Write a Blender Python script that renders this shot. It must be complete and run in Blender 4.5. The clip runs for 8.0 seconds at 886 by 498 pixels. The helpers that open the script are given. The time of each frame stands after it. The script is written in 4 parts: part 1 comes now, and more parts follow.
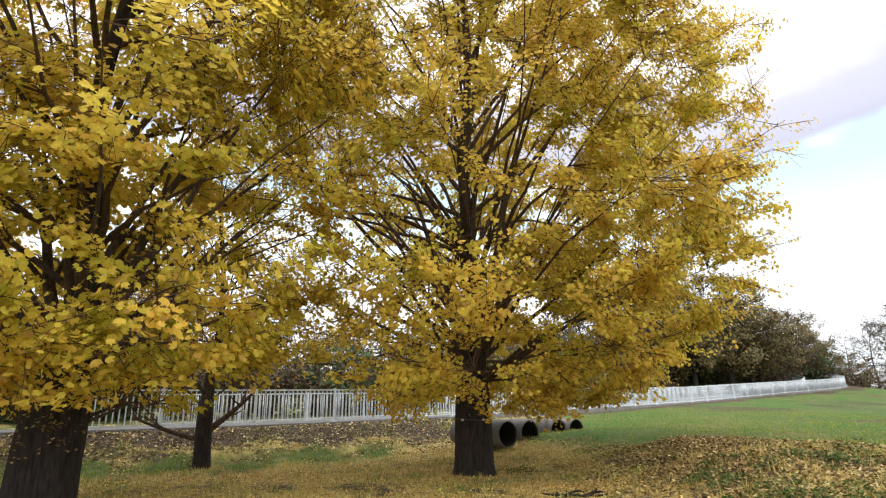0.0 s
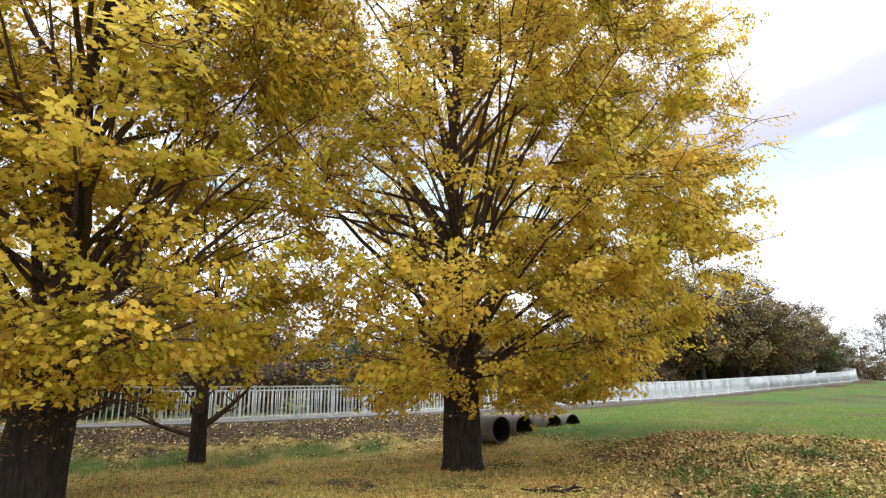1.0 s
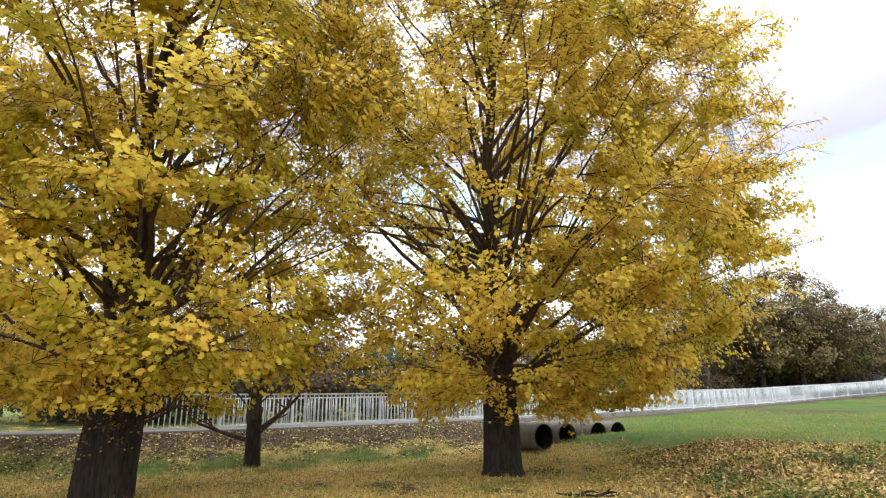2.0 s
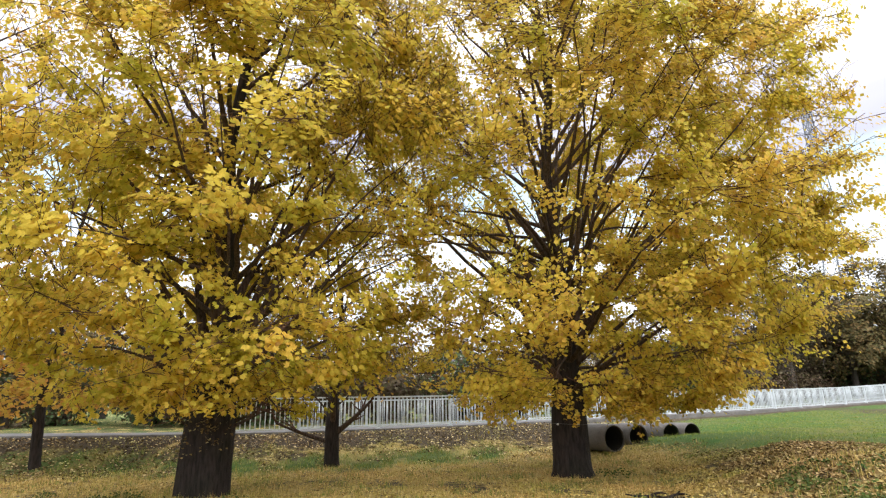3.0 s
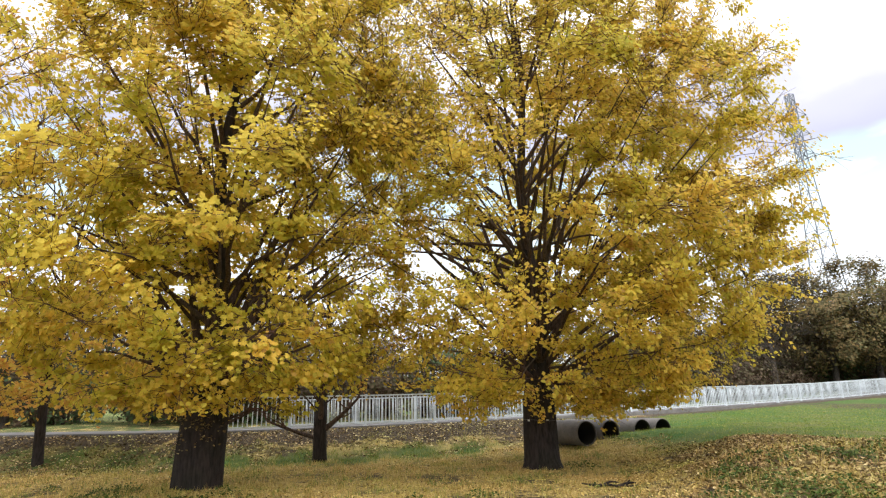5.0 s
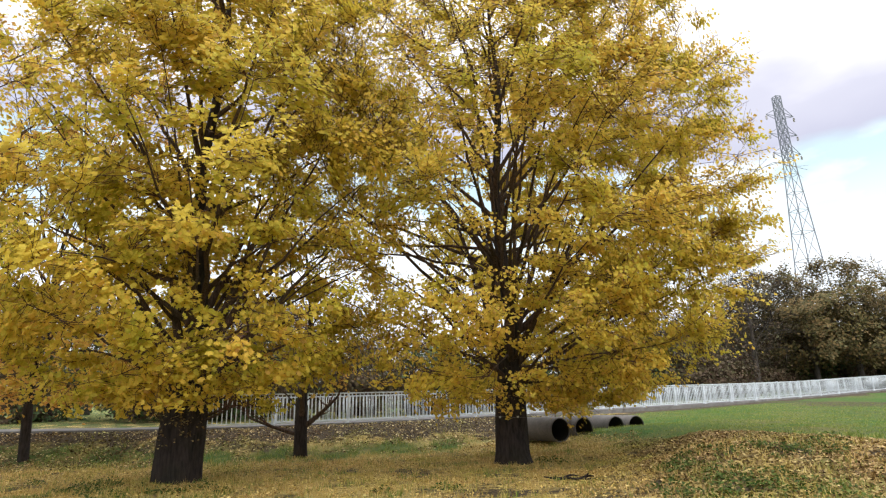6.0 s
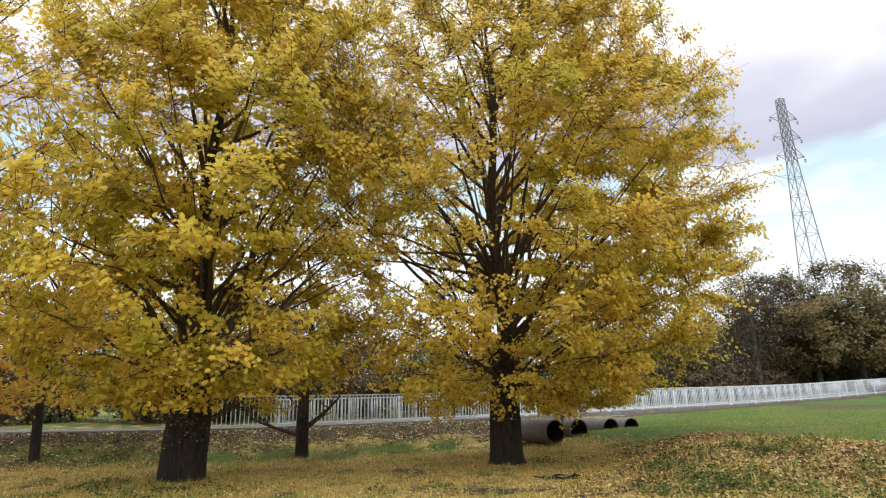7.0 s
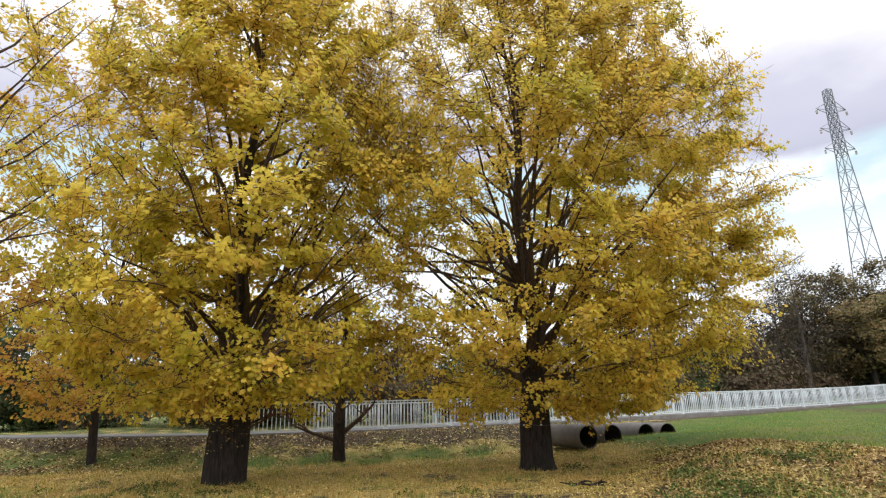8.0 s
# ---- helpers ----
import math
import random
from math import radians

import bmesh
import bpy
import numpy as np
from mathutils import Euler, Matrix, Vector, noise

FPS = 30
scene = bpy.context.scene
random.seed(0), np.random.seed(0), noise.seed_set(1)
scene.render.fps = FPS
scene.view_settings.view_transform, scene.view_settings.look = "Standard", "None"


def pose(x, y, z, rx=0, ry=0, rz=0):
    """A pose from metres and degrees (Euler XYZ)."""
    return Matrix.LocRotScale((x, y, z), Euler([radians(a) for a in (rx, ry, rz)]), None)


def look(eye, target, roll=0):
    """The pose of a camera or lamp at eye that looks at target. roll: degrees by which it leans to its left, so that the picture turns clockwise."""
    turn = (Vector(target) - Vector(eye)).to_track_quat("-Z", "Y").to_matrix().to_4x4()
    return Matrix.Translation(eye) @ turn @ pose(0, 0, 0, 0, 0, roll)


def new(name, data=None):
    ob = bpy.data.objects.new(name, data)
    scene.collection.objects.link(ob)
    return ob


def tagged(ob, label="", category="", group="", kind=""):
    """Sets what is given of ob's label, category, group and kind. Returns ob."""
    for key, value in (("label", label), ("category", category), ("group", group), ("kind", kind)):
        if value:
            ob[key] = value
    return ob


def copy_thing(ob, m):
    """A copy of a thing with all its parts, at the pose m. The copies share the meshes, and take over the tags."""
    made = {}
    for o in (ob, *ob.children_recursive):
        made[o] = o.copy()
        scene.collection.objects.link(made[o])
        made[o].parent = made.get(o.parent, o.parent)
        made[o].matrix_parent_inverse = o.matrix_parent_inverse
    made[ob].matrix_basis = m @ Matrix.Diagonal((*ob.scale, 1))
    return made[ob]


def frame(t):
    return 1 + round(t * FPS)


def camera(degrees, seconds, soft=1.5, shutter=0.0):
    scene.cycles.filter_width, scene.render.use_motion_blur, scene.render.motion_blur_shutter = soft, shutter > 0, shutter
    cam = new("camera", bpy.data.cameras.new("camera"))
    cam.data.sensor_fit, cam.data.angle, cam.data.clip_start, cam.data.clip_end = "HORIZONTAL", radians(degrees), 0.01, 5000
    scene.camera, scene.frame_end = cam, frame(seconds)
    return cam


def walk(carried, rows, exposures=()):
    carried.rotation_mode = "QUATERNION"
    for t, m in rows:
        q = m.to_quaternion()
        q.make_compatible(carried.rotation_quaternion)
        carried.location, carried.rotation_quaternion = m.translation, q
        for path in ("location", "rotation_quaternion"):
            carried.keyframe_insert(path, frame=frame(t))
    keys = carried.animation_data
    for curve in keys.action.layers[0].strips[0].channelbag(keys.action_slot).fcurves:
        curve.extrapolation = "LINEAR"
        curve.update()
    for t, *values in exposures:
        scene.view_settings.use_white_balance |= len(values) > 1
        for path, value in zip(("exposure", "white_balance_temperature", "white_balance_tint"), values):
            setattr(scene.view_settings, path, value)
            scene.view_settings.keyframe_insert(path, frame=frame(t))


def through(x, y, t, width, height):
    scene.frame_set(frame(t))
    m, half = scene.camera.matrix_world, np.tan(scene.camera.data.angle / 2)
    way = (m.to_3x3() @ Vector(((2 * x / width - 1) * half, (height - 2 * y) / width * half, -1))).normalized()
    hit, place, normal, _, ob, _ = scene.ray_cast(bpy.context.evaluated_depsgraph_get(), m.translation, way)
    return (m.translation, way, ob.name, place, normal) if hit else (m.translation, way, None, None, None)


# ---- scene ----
cam = camera(75.9, 8.0, soft=1.22)
PATH = [
    (0, (0.499, -0.632, 1.422), (0.337, 1.289, 1.952), -0.7),
    (0.5, (0.79, -0.607, 1.412), (0.602, 1.317, 1.926), -0.9),
    (1, (1.024, -0.67, 1.453), (0.824, 1.253, 1.966), -0.9),
    (1.2, (1.167, -0.716, 1.483), (0.941, 1.203, 2.0), -0.7),
    (2.3, (1.361, -1.225, 1.401), (0.929, 0.649, 1.95), -0.8),
    (2.5, (1.385, -1.318, 1.408), (0.904, 0.543, 1.958), -0.7),
    (3, (1.467, -1.497, 1.446), (0.884, 0.336, 1.994), -1.0),
    (3.5, (1.743, -1.651, 1.446), (1.114, 0.167, 1.991), -1.4),
    (4, (1.933, -1.787, 1.473), (1.297, 0.035, 1.998), -1.4),
    (4.5, (2.006, -2.072, 1.464), (1.396, -0.242, 1.994), -1.0),
    (4.7, (2.023, -2.172, 1.464), (1.433, -0.338, 2.0), -1.1),
    (5.8, (2.676, -2.576, 1.437), (2.134, -0.726, 1.97), -1.5),
    (6, (2.737, -2.643, 1.435), (2.192, -0.793, 1.965), -1.3),
    (6.5, (2.875, -2.914, 1.413), (2.331, -1.065, 1.948), -1.0),
    (7, (3.116, -3.04, 1.426), (2.554, -1.198, 1.963), -1.2),
    (7.5, (3.403, -3.092, 1.468), (2.749, -1.28, 2.007), -1.5),
    (8, (3.521, -3.28, 1.499), (2.832, -1.485, 2.049), -1.3),
]
EXPOSURES = [(0.0, 1.06), (2.5, 1.20), (4.5, 1.16), (6.5, 0.86), (8.0, 0.78)]
walk(cam, [(t, look(eye, target, roll)) for t, eye, target, roll in PATH], EXPOSURES)

# ---- world, sun ----
SUN_ELEV, SUN_AZ = 36.0, 141.0          # azimuth from +y towards +x

# node helpers
def noise_node(nt, vec, scale, detail=4.0, rough=0.55):
    n = nt.nodes.new("ShaderNodeTexNoise")
    n.inputs["Scale"].default_value, n.inputs["Detail"].default_value, n.inputs["Roughness"].default_value = scale, detail, rough
    if vec:
        nt.links.new(vec, n.inputs["Vector"])
    return n.outputs["Fac"]


def ramp(nt, fac, stops):
    r = nt.nodes.new("ShaderNodeValToRGB")
    e = r.color_ramp.elements
    while len(e) < len(stops):
        e.new(0.5)
    for el_, (p, c) in zip(e, stops):
        el_.position, el_.color = p, (*c, 1) if len(c) == 3 else c
    nt.links.new(fac, r.inputs[0])
    return r.outputs[0]


def mixed(nt, fac, a, b, mode="MIX"):
    m = nt.nodes.new("ShaderNodeMix")
    m.data_type, m.blend_type = "RGBA", mode
    for sock, v in ((m.inputs[0], fac), (m.inputs[6], a), (m.inputs[7], b)):
        if isinstance(v, (int, float)):
            sock.default_value = v
        elif isinstance(v, tuple):
            sock.default_value = (*v, 1)
        else:
            nt.links.new(v, sock)
    return m.outputs[2]


def math_node(nt, op, a, b=0.0, clamp=False):
    m = nt.nodes.new("ShaderNodeMath")
    m.operation, m.use_clamp = op, clamp
    for sock, v in zip(m.inputs, (a, b)):
        if isinstance(v, (int, float)):
            sock.default_value = v
        else:
            nt.links.new(v, sock)
    return m.outputs[0]


world = bpy.data.worlds.new("overcast_sky")
scene.world = world
world.use_nodes = True


def build_world():
    nt = world.node_tree
    nt.nodes.clear()
    N, L = nt.nodes.new, nt.links.new
    out, bg = N("ShaderNodeOutputWorld"), N("ShaderNodeBackground")
    sky = N("ShaderNodeTexSky")
    sky.sky_type, sky.sun_disc = "NISHITA", False
    sky.sun_elevation, sky.sun_rotation = radians(SUN_ELEV), radians(SUN_AZ)
    tc, axes, stretch = N("ShaderNodeTexCoord"), N("ShaderNodeSeparateXYZ"), N("ShaderNodeMapping")
    stretch.inputs["Scale"].default_value = (1.0, 1.0, 2.2)
    stretch.inputs["Location"].default_value = (0.35, 0.1, 0.42)
    L(tc.outputs["Generated"], stretch.inputs[0])
    L(tc.outputs["Generated"], axes.inputs[0])
    big, puff = N("ShaderNodeTexNoise"), N("ShaderNodeTexNoise")
    big.inputs["Scale"].default_value, big.inputs["Detail"].default_value = 2.6, 5.0
    puff.inputs["Scale"].default_value, puff.inputs["Detail"].default_value = 4.2, 6.0
    L(stretch.outputs[0], big.inputs["Vector"])
    L(stretch.outputs[0], puff.inputs["Vector"])
    # a grey-bottomed cloud layer whose ragged edge shows clear sky and puffs under it
    height = N("ShaderNodeMath")
    height.operation = "MULTIPLY_ADD"
    L(big.outputs["Fac"], height.inputs[0])
    height.inputs[1].default_value = 0.22
    L(axes.outputs[2], height.inputs[2])
    layer = ramp(nt, height.outputs[0], [(0.0, (1.0, 1.0, 1.02)), (0.505, (0.47, 0.48, 0.60)), (0.57, (0.56, 0.565, 0.67)), (0.66, (1.08, 1.07, 1.10))])
    scale = N("ShaderNodeVectorMath")
    scale.operation = "SCALE"
    scale.inputs["Scale"].default_value = SKY
    L(sky.outputs[0], scale.inputs[0])
    low = ramp(nt, axes.outputs[2], [(0.20, (0.96, 1.0, 1.04)), (0.33, (0.60, 0.76, 0.82)), (0.5, (0.54, 0.71, 0.80))])
    clear = mixed(nt, 0.85, scale.outputs[0], low)
    clear = mixed(nt, ramp(nt, puff.outputs["Fac"], [(0.50, (0, 0, 0)), (0.66, (1, 1, 1))]), clear, (1.0, 1.01, 1.04))
    mix = N("ShaderNodeMix")
    mix.data_type = "RGBA"
    L(ramp(nt, height.outputs[0], [(0.488, (0, 0, 0)), (0.515, (1, 1, 1))]), mix.inputs[0])
    L(clear, mix.inputs[6])
    L(layer, mix.inputs[7])
    # cloud is brightest overhead
    rise = N("ShaderNodeMapRange")
    rise.interpolation_type = "SMOOTHSTEP"
    rise.inputs["From Min"].default_value, rise.inputs["From Max"].default_value = 0.62, 1.0
    rise.inputs["To Min"].default_value, rise.inputs["To Max"].default_value = 1.0, OVERHEAD
    L(axes.outputs[2], rise.inputs[0])
    lift = N("ShaderNodeVectorMath")
    lift.operation = "SCALE"
    L(mix.outputs[2], lift.inputs[0])
    L(rise.outputs[0], lift.inputs["Scale"])
    L(lift.outputs[0], bg.inputs[0])
    bg.inputs[1].default_value = CLOUD
    L(bg.outputs[0], out.inputs[0])


SKY, CLOUD, OVERHEAD = 0.12, 0.76, 3.0
build_world()
sun = new("sun", bpy.data.lights.new("sun", "SUN"))
sun.data.energy, sun.data.angle, sun.data.color = 0.78, radians(34), (1.0, 0.95, 0.86)
az, el = radians(SUN_AZ), radians(SUN_ELEV)
sun.matrix_world = look((0, 0, 60), Vector((0, 0, 60)) - Vector((math.sin(az) * math.cos(el), math.cos(az) * math.cos(el), math.sin(el))))


# ---- materials ----
def bumped(nt, height, strength, dist):
    b = nt.nodes.new("ShaderNodeBump")
    b.inputs["Strength"].default_value, b.inputs["Distance"].default_value = strength, dist
    nt.links.new(height, b.inputs["Height"])
    return b.outputs[0]


def material(name, rough=0.8, metal=0.0):
    m = bpy.data.materials.new(name)
    m.use_nodes = True
    p = m.node_tree.nodes["Principled BSDF"]
    p.inputs["Roughness"].default_value, p.inputs["Metallic"].default_value = rough, metal
    return m, m.node_tree, p


def coords(nt, kind="Object"):
    return nt.nodes.new("ShaderNodeTexCoord").outputs[kind]


def leaf_material(name, stops, through=0.57, rough=0.6):
    """Leaves: a colour for each leaf, light passing through the blade, a little gloss."""
    m, nt, p = material(name, rough)
    geo = nt.nodes.new("ShaderNodeNewGeometry")
    col = ramp(nt, geo.outputs["Random Per Island"], stops)
    patch = ramp(nt, noise_node(nt, coords(nt), 0.55, 3.0), [(0.34, (0.84, 0.95, 0.72)), (0.50, (1.0, 1.0, 0.95)), (0.66, (1.03, 0.95, 0.95))])
    col = mixed(nt, 1.0, col, patch, "MULTIPLY")
    fine = ramp(nt, noise_node(nt, coords(nt), 38.0, 2.0), [(0.3, (0.86, 0.83, 0.75)), (0.65, (1.04, 1.04, 1.04))])
    col = mixed(nt, 1.0, col, fine, "MULTIPLY")
    nt.links.new(col, p.inputs["Base Color"])
    p.inputs["Specular IOR Level"].default_value = 0.18
    tr = nt.nodes.new("ShaderNodeBsdfTranslucent")
    nt.links.new(col, tr.inputs[0])
    mx = nt.nodes.new("ShaderNodeMixShader")
    mx.inputs[0].default_value = through
    nt.links.new(p.outputs[0], mx.inputs[1])
    nt.links.new(tr.outputs[0], mx.inputs[2])
    nt.links.new(mx.outputs[0], nt.nodes["Material Output"].inputs[0])
    return m


def bark_material(name, dark, light, scale=1.0):
    m, nt, p = material(name, 0.9)
    mp = nt.nodes.new("ShaderNodeMapping")
    mp.inputs["Scale"].default_value = (9 * scale, 9 * scale, 1.7 * scale)
    nt.links.new(coords(nt), mp.inputs[0])
    ridges = noise_node(nt, mp.outputs[0], 2.2, 6.0, 0.65)
    stain = noise_node(nt, coords(nt), 1.3, 3.0)
    col = ramp(nt, ridges, [(0.35, dark), (0.62, light)])
    moss = ramp(nt, stain, [(0.45, (1, 1, 1)), (0.75, (0.75, 0.9, 0.7))])
    col = mixed(nt, 1.0, col, moss, "MULTIPLY")
    nt.links.new(col, p.inputs["Base Color"])
    nt.links.new(bumped(nt, ridges, 0.9, 0.03), p.inputs["Normal"])
    p.inputs["Specular IOR Level"].default_value = 0.2
    return m


YELLOW = [(0.0, (0.51, 0.44, 0.075)), (0.25, (0.65, 0.525, 0.088)), (0.6, (0.73, 0.56, 0.096)), (0.9, (0.72, 0.50, 0.096)), (1.0, (0.47, 0.30, 0.10))]
GOLD = [(0.0, (0.53, 0.465, 0.075)), (0.35, (0.67, 0.55, 0.088)), (0.7, (0.74, 0.565, 0.096)), (0.93, (0.73, 0.515, 0.096)), (1.0, (0.51, 0.34, 0.10))]
M_LEAF_R = leaf_material("leaf_yellow", YELLOW)
M_LEAF_L = leaf_material("leaf_gold", GOLD)
M_LEAF_SM = leaf_material("leaf_amber", [(0.0, (0.54, 0.42, 0.08)), (0.5, (0.64, 0.41, 0.09)), (1.0, (0.54, 0.28, 0.08))])
M_LEAF_OLIVE = leaf_material("leaf_olive", [(0.0, (0.085, 0.085, 0.035)), (0.5, (0.15, 0.12, 0.05)), (1.0, (0.21, 0.14, 0.06))], 0.22)
M_LEAF_GREEN = leaf_material("leaf_evergreen", [(0.0, (0.025, 0.05, 0.018)), (0.6, (0.05, 0.085, 0.03)), (1.0, (0.09, 0.11, 0.04))], 0.25)
M_LEAF_BROWN = leaf_material("leaf_dry", [(0.0, (0.055, 0.04, 0.028)), (0.5, (0.10, 0.07, 0.042)), (1.0, (0.08, 0.078, 0.038))], 0.22)
M_LITTER = leaf_material("leaf_fallen", [(0.0, (0.15, 0.095, 0.04)), (0.3, (0.44, 0.31, 0.11)), (0.65, (0.60, 0.45, 0.16)), (0.92, (0.72, 0.57, 0.25)), (1.0, (0.15, 0.095, 0.05))], 0.15, 0.7)
M_LITTER_DULL = leaf_material("leaf_fallen_dull", [(0.0, (0.06, 0.038, 0.022)), (0.4, (0.18, 0.118, 0.052)), (0.75, (0.34, 0.245, 0.105)), (1.0, (0.48, 0.39, 0.20))], 0.1, 0.7)
M_LITTER_PALE = leaf_material("leaf_fallen_pale", [(0.0, (0.06, 0.04, 0.02)), (0.3, (0.19, 0.125, 0.05)), (0.7, (0.36, 0.26, 0.11)), (1.0, (0.58, 0.46, 0.25))], 0.1, 0.7)
M_LITTER_BANK = leaf_material("leaf_fallen_bank", [(0.0, (0.07, 0.045, 0.025)), (0.45, (0.17, 0.115, 0.05)), (0.7, (0.40, 0.31, 0.14)), (1.0, (0.74, 0.64, 0.38))], 0.1, 0.7)
M_STRAW = leaf_material("dry_grass_blade", [(0.0, (0.28, 0.24, 0.06)), (0.4, (0.52, 0.405, 0.14)), (0.8, (0.70, 0.55, 0.25)), (1.0, (0.40, 0.25, 0.11))], 0.45)
M_WEED = leaf_material("weed_leaf", [(0.0, (0.035, 0.065, 0.015)), (0.5, (0.07, 0.115, 0.026)), (1.0, (0.17, 0.20, 0.06))], 0.35)
M_BLADE = leaf_material("grass_blade", [(0.0, (0.12, 0.18, 0.040)), (0.5, (0.19, 0.26, 0.058)), (0.85, (0.32, 0.33, 0.09)), (1.0, (0.52, 0.46, 0.18))], 0.45)
M_BARK = bark_material("bark_dark", (0.012, 0.009, 0.009), (0.042, 0.032, 0.029))
M_LIMB = bark_material("bark_limb", (0.032, 0.022, 0.018), (0.115, 0.076, 0.063), 1.5)
M_TWIG = bark_material("bark_twig", (0.045, 0.024, 0.018), (0.145, 0.080, 0.060), 2.0)
M_BARK_GREY = bark_material("bark_grey", (0.026, 0.021, 0.018), (0.085, 0.070, 0.060))


def ground_material():
    """Soil, grass and leaf litter mixed by the share of each that the sheet carries."""
    m, nt, p = material("ground_turf", 0.95)
    c = coords(nt)

    def share(name):
        a = nt.nodes.new("ShaderNodeAttribute")
        a.attribute_name = name
        return a.outputs["Fac"]
    fine, mid, coarse = noise_node(nt, c, 26.0, 5.0, 0.7), noise_node(nt, c, 4.5, 4.0), noise_node(nt, c, 0.8, 4.0)
    soil = ramp(nt, fine, [(0.3, (0.025, 0.019, 0.013)), (0.7, (0.095, 0.072, 0.045))])
    grass = ramp(nt, fine, [(0.28, (0.026, 0.048, 0.010)), (0.55, (0.060, 0.108, 0.022)), (0.8, (0.112, 0.150, 0.042))])
    grass = mixed(nt, 1.0, grass, ramp(nt, coarse, [(0.38, (0.80, 0.98, 0.85)), (0.62, (1.40, 1.05, 1.5))]), "MULTIPLY")
    vor = nt.nodes.new("ShaderNodeTexVoronoi")
    vor.inputs["Scale"].default_value = 34.0
    nt.links.new(c, vor.inputs["Vector"])
    sep = nt.nodes.new("ShaderNodeSeparateColor")
    nt.links.new(vor.outputs["Color"], sep.inputs[0])
    patchy = ramp(nt, noise_node(nt, c, 0.22, 3.0), [(0.40, (0.85, 1.0, 0.85)), (0.64, (1.45, 1.08, 1.25))])
    grass = mixed(nt, 1.0, grass, patchy, "MULTIPLY")
    straw = ramp(nt, fine, [(0.28, (0.16, 0.115, 0.037)), (0.5, (0.43, 0.325, 0.115)), (0.75, (0.64, 0.50, 0.22))])
    grass = mixed(nt, share("straw"), grass, straw)
    litter = ramp(nt, sep.outputs[0], [(0.0, (0.17, 0.11, 0.045)), (0.3, (0.37, 0.26, 0.090)), (0.65, (0.50, 0.37, 0.13)), (1.0, (0.60, 0.48, 0.21))])

    litter = mixed(nt, share("dull"), litter, ramp(nt, sep.outputs[0], [(0.0, (0.06, 0.04, 0.02)), (0.35, (0.17, 0.115, 0.05)), (0.7, (0.32, 0.23, 0.10)), (1.0, (0.50, 0.39, 0.20))]))

    def cover(name, by, soft):
        d = math_node(nt, "SUBTRACT", share(name), by)
        return math_node(nt, "ADD", math_node(nt, "MULTIPLY", d, soft), 0.5, True)
    col = mixed(nt, cover("grass", mid, 4.0), soil, grass)
    col = mixed(nt, cover("litter", noise_node(nt, c, 9.0, 5.0, 0.7), 7.0), col, litter)
    nt.links.new(col, p.inputs["Base Color"])
    p.inputs["Specular IOR Level"].default_value = 0.15
    nt.links.new(bumped(nt, fine, 0.8, 0.04), p.inputs["Normal"])
    return m


def concrete_material(name, a, b, scale=1.0, rough=0.85):
    m, nt, p = material(name, rough)
    c = coords(nt)
    col = ramp(nt, noise_node(nt, c, 2.2 * scale, 6.0, 0.65), [(0.3, a), (0.7, b)])
    spots = ramp(nt, noise_node(nt, c, 40 * scale, 3.0), [(0.35, (0.75, 0.75, 0.73)), (0.6, (1.05, 1.05, 1.05))])
    col = mixed(nt, 1.0, col, spots, "MULTIPLY")
    nt.links.new(col, p.inputs["Base Color"])
    nt.links.new(bumped(nt, noise_node(nt, c, 60 * scale, 4.0), 0.4, 0.01), p.inputs["Normal"])
    return m


def paint_material(name, col, rough=0.4, metal=0.0):
    m, nt, p = material(name, rough, metal)
    c = coords(nt)
    wear = ramp(nt, noise_node(nt, c, 3.0, 5.0, 0.6), [(0.32, tuple(0.82 * v for v in col)), (0.62, col)])
    nt.links.new(wear, p.inputs["Base Color"])
    nt.links.new(ramp(nt, noise_node(nt, c, 14.0, 3.0), [(0.3, (rough - 0.1,) * 3), (0.7, (rough + 0.15,) * 3)]), p.inputs["Roughness"])
    return m


M_GROUND = ground_material()
M_ASPHALT = concrete_material("asphalt_grey", (0.075, 0.075, 0.08), (0.13, 0.126, 0.124), 0.6, 0.9)
M_KERB = concrete_material("concrete_kerb", (0.075, 0.07, 0.064), (0.155, 0.145, 0.133))
M_PIPE = concrete_material("concrete_pipe_grey", (0.085, 0.078, 0.074), (0.17, 0.155, 0.147), 0.8)
# pipe concrete with the shade of the bore put into its colour
M_BORE_SHADE = concrete_material("bore_shade", (0.012, 0.010, 0.009), (0.035, 0.03, 0.027), 0.8)
M_WHITE = paint_material("white_enamel", (0.62, 0.67, 0.71))
M_STEEL = paint_material("galvanised_steel", (0.21, 0.23, 0.27), 0.5, 0.4)
M_GLASSY = paint_material("insulator_porcelain", (0.45, 0.42, 0.42), 0.3)
M_CORD = paint_material("pale_cord", (0.16, 0.15, 0.15), 0.7)
M_TAG = paint_material("pale_tag", (0.5, 0.5, 0.48), 0.6)


# ---- small makers ----
def mesh_from(name, verts, faces, mat=None, smooth=False):
    me = bpy.data.meshes.new(name)
    me.from_pydata(verts, [], faces)
    if mat:
        me.materials.append(mat)
    if smooth:
        me.polygons.foreach_set("use_smooth", [True] * len(me.polygons))
    me.update()
    return me


